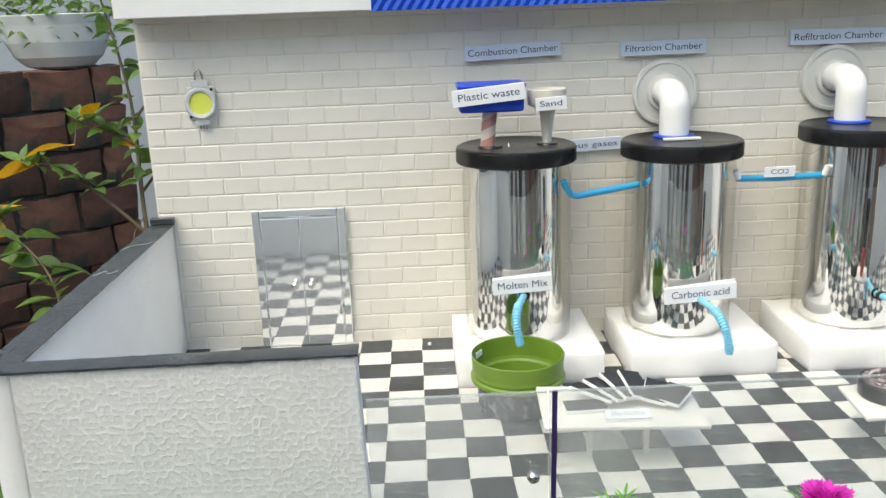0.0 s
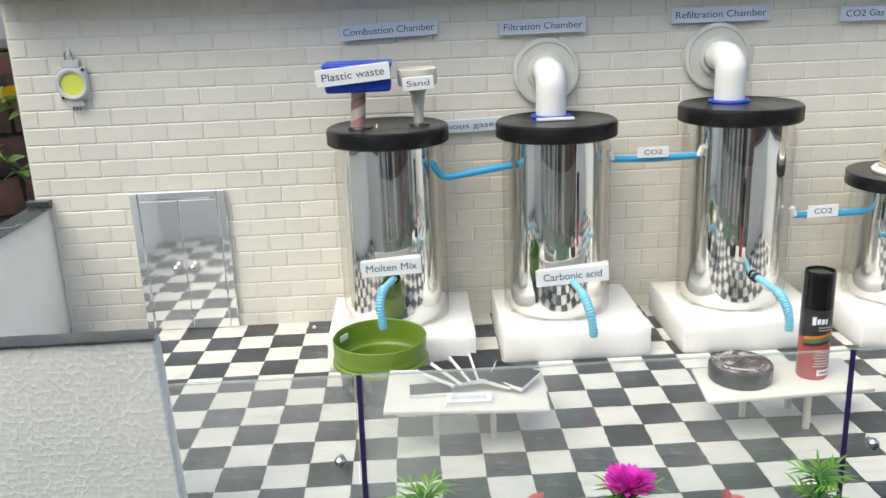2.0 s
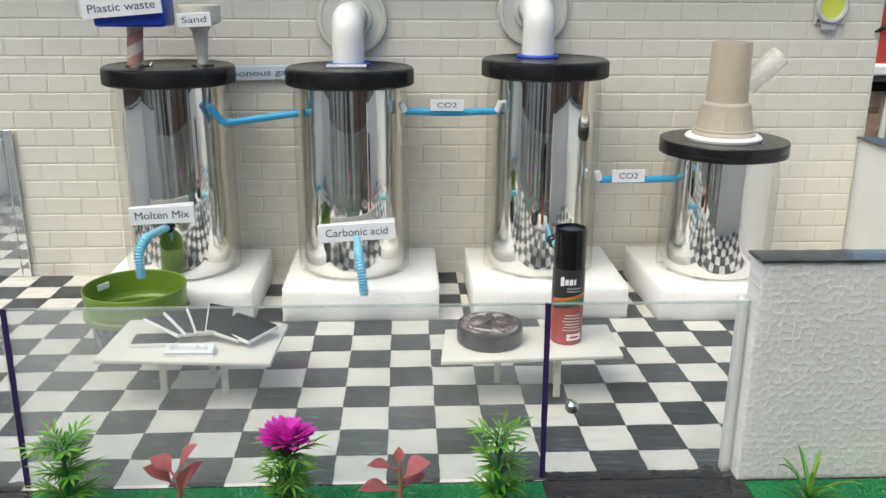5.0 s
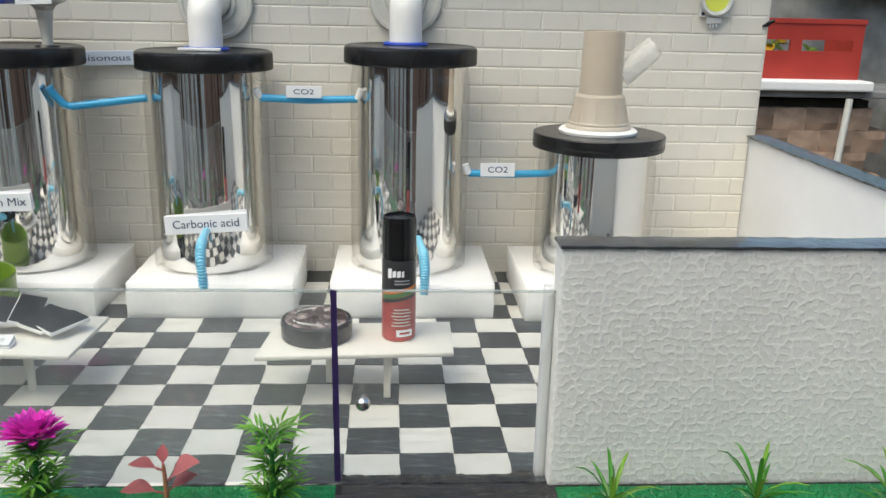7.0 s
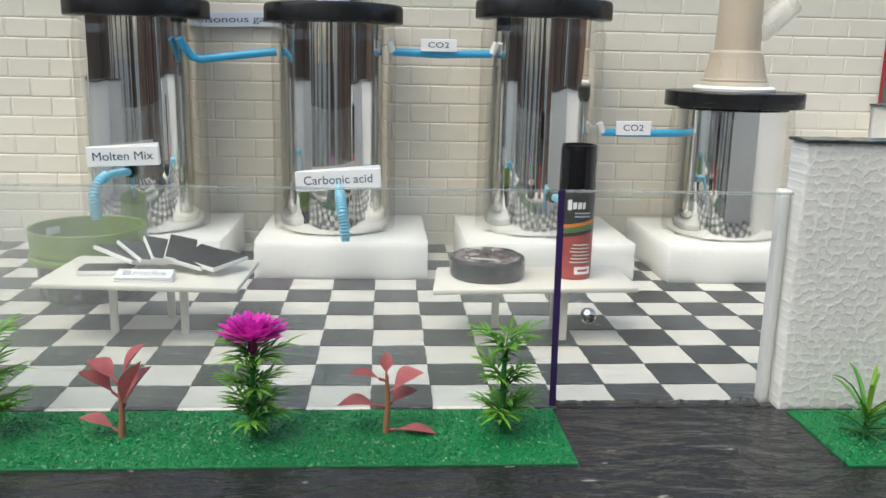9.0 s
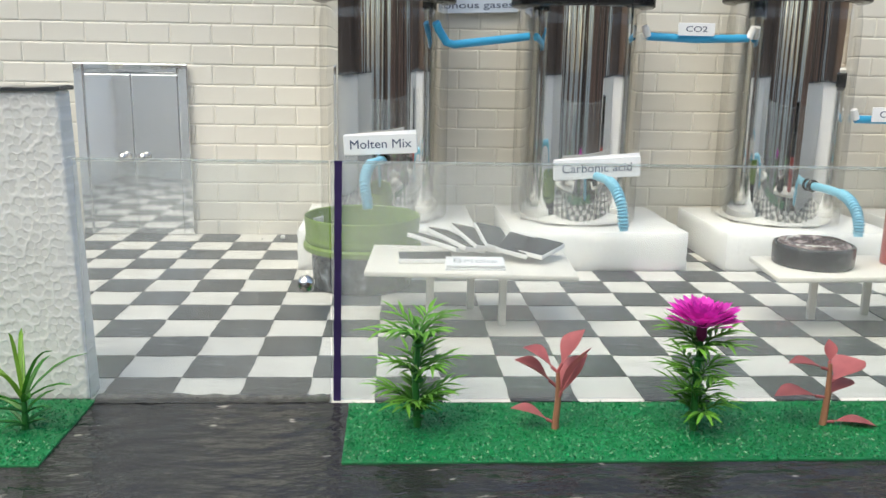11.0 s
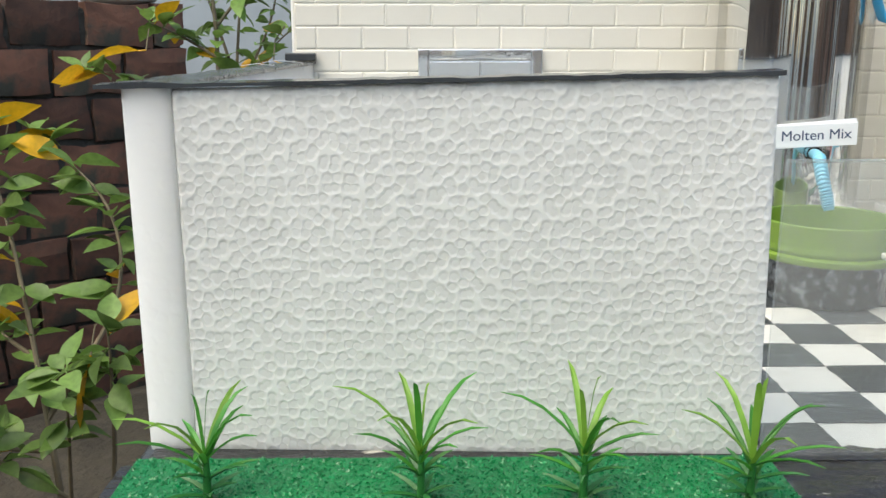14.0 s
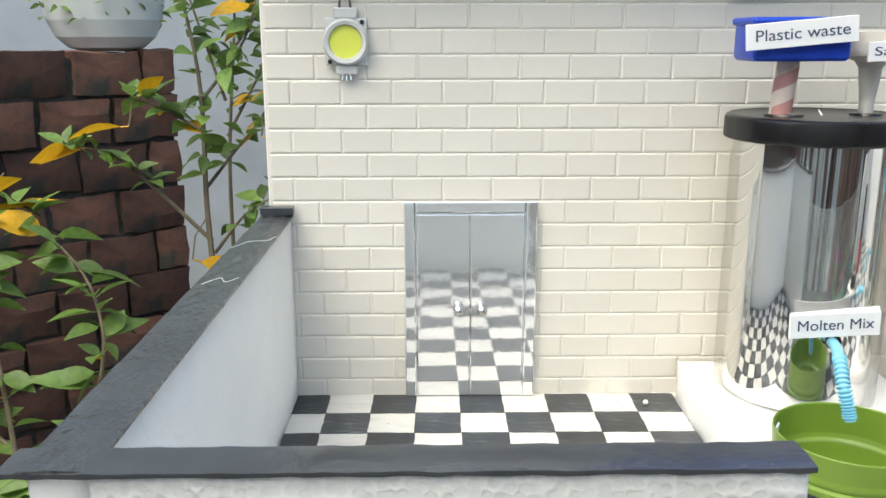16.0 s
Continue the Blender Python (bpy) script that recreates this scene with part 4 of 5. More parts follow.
# ---- tables ----
def table(corners, legs, label, top=0.0465):
    t = thing("table", label, "table", (corners[0][0], corners[0][1], 0.0), group="model tables")
    o = Vector((*corners[0], 0))
    bm = bmesh.new()
    lo = [bm.verts.new(Vector((x, y, top - 0.0033)) - o) for x, y in corners]
    hi = [bm.verts.new(Vector((x, y, top)) - o) for x, y in corners]
    bm.faces.new(lo[::-1])
    bm.faces.new(hi)
    for k in range(4):
        bm.faces.new((lo[k], lo[(k + 1) % 4], hi[(k + 1) % 4], hi[k]))
    bmesh.ops.bevel(bm, geom=list(bm.edges), offset=0.0005, segments=1, affect="EDGES")
    part("tabletop", bm, M_CREAM, t)
    for x, y in legs:
        part("leg", box(-0.0024, 0.0024, -0.0018, 0.0018, 0.0001, top - 0.0031, 0.0005), M_CREAM, t, at=Vector((x, y, 0)) - o)
    return t


table([(0.0890, 0.5905), (0.2145, 0.5805), (0.2180, 0.6530), (0.0930, 0.6645)], [(0.1290, 0.6165), (0.1745, 0.6150), (0.1575, 0.6500)], "small white card table with sample slabs on it", 0.0405)
table([(0.3340, 0.5805), (0.4660, 0.5875), (0.4670, 0.6450), (0.3400, 0.6385)], [(0.3796, 0.6264), (0.4213, 0.6017), (0.4223, 0.6377)], "small white card table with a tape roll and spray can", 0.0400)
TOP, TOP_LOW = 0.0407, 0.0402


def slab(x, y, z, yaw, lean, length=0.034, width=0.020, pitch=0.0):
    y += 0.009
    t = thing("brick_slab", "thin slab with white edges and a black top, fanned on the table", "slab", (x, y, z), group="sample bricks")
    t.matrix_basis = pose(x, y, z + width * math.sin(radians(lean)), 0, 0, yaw) @ pose(0, 0, 0, lean, -pitch, 0)
    part("core", box(0, length, -width, 0, 0, 0.0028, 0.0004, 1), M_WHITE, t, "white edge")
    part("black_top", box(0.0007, length - 0.0006, -width + 0.0006, -0.0007, 0.00285, 0.0033), M_SLAB, t, "black upper face")


slab(0.1085, 0.6190, TOP, 2, 0, 0.034, 0.019)
slab(0.1440, 0.6000, TOP + 0.0030, 147, 13, 0.036, 0.019, 9)
slab(0.1495, 0.6000, TOP + 0.0035, 129, 14, 0.037, 0.019, 10)
slab(0.1560, 0.6030, TOP + 0.0038, 113, 15, 0.037, 0.019, 11)
slab(0.1625, 0.6050, TOP + 0.0040, 97, 15, 0.037, 0.019, 11)
slab(0.1690, 0.6060, TOP + 0.0030, 68, 10, 0.031, 0.020, 8)
slab(0.1800, 0.6060, TOP + 0.0040, 52, 4, 0.030, 0.0205, 5)
t = thing("sign_card", "white card with faint lettering lying on the table", "label", (0.1550, 0.5975, TOP + 0.003))
t.matrix_basis = pose(0.1550, 0.5980, TOP + 0.0038, -74, 0, -1)
part("card", box(-0.0175, 0.0175, -0.0008, 0.0008, -0.0055, 0.0055, 0.0003, 1), M_TAG, t)
lettering("Bricks", 0.0075, t, Matrix.Translation((0, -0.0009, 0)) @ UPRIGHT, M_INK_PALE, width=0.0265)
part("back_card", box(-0.018, 0.018, 0.0012, 0.0026, -0.0062, 0.0045), M_TAG, t)

# tape roll
r = thing("tape_roll", "black insulating tape roll with crumpled film on top", "tape roll", (0.3719, 0.6171, TOP_LOW))
part("roll", lathe([(0.0120, 0.0), (0.0238, 0.0), (0.0246, 0.0012), (0.0248, 0.0118), (0.0240, 0.0132), (0.0222, 0.0134), (0.0220, 0.0124), (0.0120, 0.0124)], 56), M_ROLL, r)
bm = bmesh.new()
rng = random.Random(4)
rings = []
for i in range(9):
    rr = 0.0218 * i / 8
    ring = []
    for k in range(40):
        a = 2 * math.pi * k / 40
        ring.append(bm.verts.new((rr * math.cos(a), rr * math.sin(a), 0.0130 + rng.uniform(-0.0006, 0.0024) * (1 if i < 8 else 0.2))))
    rings.append(ring)
for a, b2 in zip(rings, rings[1:]):
    for k in range(40):
        bm.faces.new((a[k], a[(k + 1) % 40], b2[(k + 1) % 40], b2[k]))
part("crumpled_film", bm, M_ROLLTOP, r, "crumpled film with painted reddish and pale glints")
for k, rr in enumerate((0.0205, 0.0165, 0.0125)):
    pts = [(rr * math.cos(a), rr * math.sin(a), 0.0139 + 0.0006 * math.sin(3 * a + k)) for a in [0.3 * j + k for j in range(0, 17)]]
    part("loose_turn", tube(pts, 0.0007, 5), M_ROLLTOP if k != 1 else M_DISC, r)

# spray can
c = thing("spray_can", "slim spray can with black cap, dark grey and red print", "spray can", (0.4291, 0.6165, TOP_LOW))
c.scale = (1.0, 1.0, 0.965)
RC = 0.0118
lower = part("can", lathe([(0, 0), (RC * 0.93, 0), (RC, 0.0012), (RC, 0.0270), (RC, 0.0560)], 48), M_CAN_RED, c, "red printed lower can")
upper = part("upper_can", lathe([(RC + 0.0001, 0.0360), (RC + 0.0001, 0.0580), (RC * 0.97, 0.0600), (0, 0.0600)], 48), M_CAN_GREY, c, "dark grey printed upper can")
part("cap", lathe([(0, 0.0602), (RC * 0.99, 0.0602), (RC * 1.0, 0.0615), (RC * 0.97, 0.0880), (RC * 0.94, 0.0905), (RC * 0.86, 0.0908), (RC * 0.84, 0.0892), (0, 0.0892)], 40), M_CAN_BLACK, c, "gloss black cap")


def wrap(z0, z1, a0, a1, rad, rise=0.0, n=14):
    """A curved patch on the can's skin, between two angles."""
    bm = bmesh.new()
    rows = []
    for i in range(n + 1):
        a = radians(a0 + (a1 - a0) * i / n)
        dz = rise * i / n
        rows.append([bm.verts.new((rad * math.cos(a), rad * math.sin(a), z0 + dz)), bm.verts.new((rad * math.cos(a), rad * math.sin(a), z1 + dz))])
    for p0, p1 in zip(rows, rows[1:]):
        bm.faces.new((p0[0], p1[0], p1[1], p0[1]))
    return bm


R1 = RC + 0.00025
part("stripe", wrap(0.0345, 0.0370, 205, 335, R1, 0.0050), M_ORANGE, upper, "orange curved stripe")
part("stripe", wrap(0.0312, 0.0342, 205, 335, R1, 0.0050), M_GREENPRINT, upper, "green curved stripe")
part("stripe", wrap(0.0284, 0.0308, 205, 335, R1, 0.0050), M_CAN_GREY, lower, "dark curved stripe")
part("white_box", wrap(0.0040, 0.0092, 262, 318, R1), M_TAG, lower, "white label box")
part("small_print", wrap(0.0058, 0.0074, 272, 308, R1 + 0.0002), M_CAN_RED, lower)
for k, (a0, a1) in enumerate(((232, 245), (248, 260), (263, 275), (278, 286))):
    part("mark", wrap(0.0485 if k else 0.0475, 0.0545 if k in (0,) else 0.0530, a0, a1, R1 + 0.0002, 0.0006, 5), M_TAG, upper, "white slanted mark")
for z in (0.0455, 0.0432):
    part("print_line", wrap(z, z + 0.0010, 255, 305, R1 + 0.0002), M_INK_PALE, upper)
for k in range(6):
    part("print_line", wrap(0.0120 + 0.0024 * k, 0.0128 + 0.0024 * k, 245 + 4 * (k % 3), 312 - 5 * (k % 2), R1 + 0.0001), M_DISC, lower)


# ---- plastic plants on the lawn ----
def frond_mesh(length, seed, curl):
    """One feathery frond along +x: an arching midrib with narrow curved leaflets that fan forwards."""
    rng = random.Random(seed)
    bm = bmesh.new()

    def spine(t):
        return Vector((length * (0.30 * t + 0.45 * t * t), 0, length * (0.95 * t - curl * t * t)))

    tube([spine(t) for t in (0, 0.25, 0.5, 0.75, 1.0)], [0.0008, 0.0006, 0.0005, 0.0004, 0.0003], 5, bm)
    for i in range(11):
        t = 0.30 + 0.70 * (i // 2) / 5
        s = 1 if i % 2 else -1
        fan = radians(62 - 34 * (t - 0.30) / 0.70) * s * rng.uniform(0.8, 1.1) if i < 10 else 0.0
        ll = length * rng.uniform(0.48, 0.66)
        d = Vector((math.cos(fan), math.sin(fan), rng.uniform(0.10, 0.55))).normalized() * ll
        leaf_mesh(bm, spine(t), spine(t) + d, 0.0019, n=4, fold=0.5, droop=ll * rng.uniform(0.15, 0.40), shape=0.8)
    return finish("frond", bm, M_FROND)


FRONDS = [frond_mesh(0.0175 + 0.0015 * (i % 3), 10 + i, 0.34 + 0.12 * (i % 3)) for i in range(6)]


def feather_plant(x, y, height, flower, seed):
    rng = random.Random(seed)
    label = "plastic plant with feathery green fronds and a magenta flower" if flower else "plastic plant with tiers of feathery green fronds"
    t = thing("artificial_flower" if flower else "artificial_plant", label, "plant", (x, y, 0.001), group="plants on the lawn")
    bend = rng.uniform(-0.002, 0.002)
    part("stem", tube([(0, 0, 0), (bend, 0, height * 0.5), (0, 0, height)], [0.0019, 0.0016, 0.0011], 10), M_STEM, t)
    tiers = (0.10, 0.18, 0.52, 0.90) if not flower else (0.08, 0.20, 0.48, 0.76)
    for k, f in enumerate(tiers):
        n = (4, 5, 6, 6)[k]
        for j in range(n):
            a = 360 * j / n + rng.uniform(-14, 14) + 25 * k
            s = rng.uniform(0.85, 1.1) * (1.0 if k < 3 else 1.08)
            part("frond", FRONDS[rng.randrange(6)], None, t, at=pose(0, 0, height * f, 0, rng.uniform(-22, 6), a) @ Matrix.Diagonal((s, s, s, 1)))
        part("node_ring", lathe([(0.0012, -0.0008), (0.0026, -0.0004), (0.0030, 0.0006), (0.0012, 0.0012)], 10), M_STEM, t, at=(0, 0, height * f))
    if flower:
        head = part("flower_head", lathe([(0.0012, height - 0.002), (0.0024, height), (0.0022, height + 0.0045), (0.0045, height + 0.0075), (0, height + 0.008)], 14), M_CALYX, t, "dense magenta flower head on a dark calyx")
        petal = []
        for v in range(3):
            bm = bmesh.new()
            leaf_mesh(bm, (0, 0, 0), (0.0196 - 0.0012 * v, 0, 0.0005), 0.0046, n=5, fold=0.35, droop=-0.0018, shape=2.4)
            petal.append(finish("petal", bm, M_MAGENTA))
        for ring, (n, el, k) in enumerate(((20, 10, 0.98), (22, 22, 0.96), (22, 34, 0.88), (20, 46, 0.78), (16, 58, 0.70), (10, 74, 0.60))):
            for j in range(n):
                a = 360 * j / n + rng.uniform(-6, 6) + ring * 7
                q = k * rng.uniform(0.92, 1.04)
                part("petal", petal[rng.randrange(3)], None, head, at=pose(0, 0, height + 0.0042, 0, -el + rng.uniform(-4, 4), a) @ Matrix.Diagonal((q, q, q, 1)))
    return t


def pink_plant(x, y, spec, height, label):
    t = thing("artificial_plant", label, "plant", (x, y, 0.001), group="plants on the lawn")
    part("stem", tube([(0, 0, 0), (0.0008, 0, height * 0.5), (0.0002, 0, height)], [0.0017, 0.0014, 0.0009], 8), M_PINKSTEM, t)
    for f, a, el, length, w in spec:
        length, w = 1.15 * length, 1.4 * w
        bm = bmesh.new()
        d = Vector((math.cos(radians(a)) * math.cos(radians(el)), math.sin(radians(a)) * math.cos(radians(el)), math.sin(radians(el))))
        p0 = Vector((0, 0, height * f))
        tube([p0, p0 + d * length * 0.22], 0.0007, 6, bm)
        leaf_mesh(bm, p0 + d * length * 0.2, p0 + d * length * 1.08, w * 1.15, n=8, fold=0.40, droop=length * 0.14, shape=1.25)
        part("leaf", bm, M_PINKLEAF, t)
    return t


feather_plant(0.1175, 0.4605, 0.0430, False, 3)
pink_plant(0.1795, 0.4575, [(0.10, 175, 25, 0.017, 0.007), (0.45, 20, 62, 0.021, 0.0095), (0.45, 330, 70, 0.026, 0.007), (0.75, 172, 38, 0.018, 0.0095), (1.0, 165, 40, 0.015, 0.009), (1.0, 20, 62, 0.018, 0.008)], 0.0270, "plastic plant with upright dusty pink leaves")
feather_plant(0.2425, 0.4555, 0.0445, True, 7)
pink_plant(0.3050, 0.4600, [(0.05, 355, 4, 0.020, 0.006), (0.45, 178, 8, 0.019, 0.009), (0.45, 30, 24, 0.015, 0.008), (0.65, 10, 36, 0.017, 0.012), (0.90, 175, 15, 0.015, 0.007), (0.95, 90, 82, 0.010, 0.004)], 0.0300, "plastic plant with broad dusty pink leaves")
feather_plant(0.3620, 0.4585, 0.0425, False, 11)


def grass_tuft(x, y, seed, height=0.046):
    rng = random.Random(seed)
    t = thing("artificial_grass", "spiky plastic grass tuft in dark and yellow green", "grass tuft", (x, y, 0.001), group="grass tufts on the lawn")
    part("stem", tube([(0, 0, 0), (0.0004, 0, height * 0.35)], [0.0017, 0.0010], 8), M_STEM, t)
    tiers = [(0.05, 0.014, 0.004)] * 5 + [(0.18, 0.017, 0.007)] * 5 + [(0.30, 0.024, 0.013)] * 5 + [(0.36, 0.026, 0.022)] * 5 + [(0.38, 0.004, 0.62 * height)] * 2
    for j, (f, reach, rise) in enumerate(tiers):
        a = radians(360 * j * 0.382 + rng.uniform(-20, 20))
        base_z = height * (f + rng.uniform(-0.03, 0.03))
        reach *= rng.uniform(0.75, 1.2)
        rise *= rng.uniform(0.7, 1.2)
        pts = [Vector((math.cos(a) * reach * u, math.sin(a) * reach * u, base_z + rise * (2.1 * u - 1.1 * u * u))) for u in (0, 0.25, 0.5, 0.75, 1)]
        side = Vector((-math.sin(a), math.cos(a), 0))
        bm = bmesh.new()
        ws = (0.0010, 0.0013, 0.0012, 0.0009, 0.0002)
        rows = [[bm.verts.new(p - side * w), bm.verts.new(p - Vector((0, 0, w * 0.7))), bm.verts.new(p + side * w)] for p, w in zip(pts, ws)]
        for r0, r1 in zip(rows, rows[1:]):
            for k in range(2):
                bm.faces.new((r0[k], r0[k + 1], r1[k + 1], r1[k]))
        part("blade", bm, M_GRASSTIP if j > 14 and rng.random() < 0.55 else (M_GRASSBLADE if j > 7 else M_STEM), t)
    return t


for k, (x, y, hh) in enumerate(((-0.2450, 0.4630, 0.046), (-0.1700, 0.4610, 0.050), (-0.1130, 0.4610, 0.049), (-0.0545, 0.4600, 0.042), (0.5420, 0.4490, 0.034), (0.6190, 0.4450, 0.046), (0.6950, 0.4470, 0.045))):
    grass_tuft(x, y, 40 + k, hh)

# loose polystyrene beads on the floor
for x, y, r in ((0.006, 0.866, 0.0021), (-0.187, 0.835, 0.0009), (-0.012, 0.862, 0.0010)):
    prof = [(0, 0)] + [(r * math.sin(a), r - r * math.cos(a)) for a in [0.39 * k for k in range(1, 8)]] + [(0, 2 * r)]
    tagged(part("foam_bead", lathe(prof, 12), M_WHITE, at=(x, y, 0.0006)), "loose white polystyrene bead on the floor", "bead", group="loose beads")


# ---- garden things ----
bw = thing("brick_wall", "weathered red clay brick wall with black mossy joints", "wall", (-0.715, 2.205, -0.62), kind="structure", turn=44.0)
BW_L, BW_H, PX, PZ = 1.25, 0.875, 0.152, 0.0985
part("mortar", box(-BW_L, -0.012, 0.014, 0.20, 0, BW_H - 0.020, 0.012), M_MORTAR, bw, "black mossy mortar")


def clay_mesh(seed, length=0.143, hh=0.090):
    rng = random.Random(seed)
    bm = box(-length / 2, length / 2, 0, 0.10, -hh / 2, hh / 2)
    bmesh.ops.subdivide_edges(bm, edges=bm.edges[:], cuts=2, use_grid_fill=True)
    for v in bm.verts:
        edge = abs(v.co.x) > length * 0.49 or abs(v.co.z) > hh * 0.49
        v.co += Vector((rng.uniform(-0.005, 0.005), rng.uniform(-0.004, 0.004) + (0.007 if edge and v.co.y < 0.01 else 0), rng.uniform(-0.004, 0.004)))
    return finish("brick", bm, M_CLAY)


CLAY = [clay_mesh(60 + i) for i in range(6)]
HALF = [clay_mesh(80 + i, 0.070) for i in range(3)]
rng = random.Random(21)
for k in range(9):
    z = BW_H - 0.054 - k * PZ
    x = -0.012 - (0.0 if k % 2 else 0.076)
    if k % 2 == 0:
        part("brick", HALF[k % 3], None, bw, at=(-0.046, rng.uniform(-0.006, 0.006), z))
    x -= 0.072
    while x > -BW_L + 0.05:
        part("brick", CLAY[rng.randrange(6)], None, bw, at=pose(x, rng.uniform(-0.010, 0.006), z + rng.uniform(-0.004, 0.004), 0, rng.uniform(-1.5, 1.5), 0))
        x -= PX

house_wall = tagged(part("house_wall", box(-3.2, 0.9, 3.05, 3.25, -0.62, 2.4, 0.01), M_RENDERWALL), "pale blue-grey plastered house wall", "wall", kind="structure")


def leaf_variants(material, size, seed, n=4):
    out = []
    rng = random.Random(seed)
    for i in range(n):
        bm = bmesh.new()
        s = size * rng.uniform(0.8, 1.2)
        tube([(0, 0, 0), (s * 0.14, 0, 0)], s * 0.014, 5, bm)
        leaf_mesh(bm, (s * 0.12, 0, 0), (s, 0, 0), s * rng.uniform(0.40, 0.52), n=6, fold=rng.uniform(0.15, 0.45), droop=s * rng.uniform(0.05, 0.3), shape=0.8)
        out.append(finish("leaf", bm, material))
    return out


LEAVES, YELLOWS = leaf_variants(M_LEAF, 0.055, 1, 6), leaf_variants(M_LEAFYELLOW, 0.062, 2)
SMALL = leaf_variants(M_LEAF, 0.026, 3)


def shrub(name, label, base, stems, seed, leaves=LEAVES, yellow=0.08, every=0.045, size=1.0, tip_cluster=4):
    """Woody stems given as lists of points from base; leaves in loose pairs along their upper parts."""
    rng = random.Random(seed)
    t = thing(name, label, "plant", base)
    o = Vector(base)
    for pts, r0, bare in stems:
        path = smooth_path([Vector(q) - o for q in pts], 7)
        n = len(path)
        part("stem", tube(path, [0.7 * r0 * (1 - 0.75 * i / n) for i in range(n)], 7), M_BARK, t)
        run = 0.0
        for i in range(1, n):
            run += (path[i] - path[i - 1]).length
            if i / n < bare or run < every:
                continue
            run = 0.0
            for s in range(3):
                a = rng.uniform(0, 360)
                lib = YELLOWS if rng.random() < yellow else leaves
                k = size * rng.uniform(0.6, 1.15)
                part("leaf", lib[rng.randrange(len(lib))], None, t, at=Matrix.Translation(path[i]) @ pose(0, 0, 0, rng.uniform(-50, 50), rng.uniform(-45, 30), a) @ Matrix.Diagonal((k, k, k, 1)))
        for s in range(tip_cluster):
            k = size * rng.uniform(0.6, 1.0)
            part("leaf", leaves[rng.randrange(len(leaves))], None, t, at=Matrix.Translation(path[-1]) @ pose(0, 0, 0, rng.uniform(-30, 30), rng.uniform(-60, 10), s * 95 + rng.uniform(-20, 20)) @ Matrix.Diagonal((k, k, k, 1)))
    return t


shrub("shrub", "slender garden shrub with green and a few yellow leaves", (-0.47, 1.50, -0.62), [
    ([(-0.47, 1.50, -0.62), (-0.47, 1.48, -0.2), (-0.485, 1.50, 0.02), (-0.49, 1.52, 0.22), (-0.53, 1.54, 0.42)], 0.009, 0.55),
    ([(-0.48, 1.50, -0.02), (-0.56, 1.50, 0.06), (-0.62, 1.50, 0.11), (-0.68, 1.50, 0.12)], 0.005, 0.35),
    ([(-0.485, 1.51, 0.06), (-0.42, 1.53, 0.14), (-0.37, 1.55, 0.19)], 0.004, 0.2),
    ([(-0.48, 1.51, -0.04), (-0.43, 1.50, 0.02), (-0.38, 1.50, 0.05)], 0.004, 0.3),
    ([(-0.49, 1.52, 0.14), (-0.54, 1.52, 0.17), (-0.58, 1.50, 0.19)], 0.004, 0.2),
    ([(-0.49, 1.52, 0.18), (-0.43, 1.56, 0.27), (-0.41, 1.60, 0.36)], 0.004, 0.2),
], 5, every=0.013)
shrub("shrub", "low leaning garden shrub with green and yellow leaves", (-0.66, 1.25, -0.62), [
    ([(-0.66, 1.25, -0.62), (-0.70, 1.30, -0.35), (-0.78, 1.42, -0.12), (-0.86, 1.52, 0.03)], 0.008, 0.35),
    ([(-0.70, 1.30, -0.35), (-0.62, 1.38, -0.20), (-0.66, 1.48, -0.08), (-0.80, 1.58, 0.02)], 0.006, 0.3),
    ([(-0.66, 1.25, -0.55), (-0.58, 1.20, -0.40), (-0.555, 1.17, -0.24), (-0.55, 1.16, -0.17)], 0.006, 0.55),
    ([(-0.72, 1.34, -0.28), (-0.84, 1.40, -0.22), (-0.92, 1.45, -0.14)], 0.005, 0.2),
    ([(-0.70, 1.30, -0.40), (-0.80, 1.30, -0.38), (-0.88, 1.32, -0.30)], 0.005, 0.2),
    ([(-0.66, 1.25, -0.50), (-0.62, 1.18, -0.34), (-0.60, 1.15, -0.22)], 0.005, 0.5),
    ([(-0.66, 1.26, -0.45), (-0.74, 1.22, -0.36), (-0.78, 1.22, -0.26)], 0.005, 0.3),
], 9, yellow=0.045, every=0.011, size=1.35)
shrub("climbing_plant", "leafy green climber before the house wall", (-0.75, 2.75, -0.62), [
    ([(-0.75, 2.75, -0.62), (-0.74, 2.72, -0.1), (-0.70, 2.70, 0.3), (-0.68, 2.70, 0.62)], 0.010, 0.45),
    ([(-0.74, 2.72, 0.0), (-0.62, 2.70, 0.22), (-0.56, 2.68, 0.48)], 0.007, 0.2),
    ([(-0.74, 2.72, 0.1), (-0.80, 2.70, 0.32), (-0.86, 2.70, 0.52)], 0.007, 0.2),
    ([(-0.70, 2.70, 0.25), (-0.60, 2.66, 0.36), (-0.50, 2.66, 0.40)], 0.006, 0.1),
], 15, yellow=0.03, every=0.016, size=1.15)

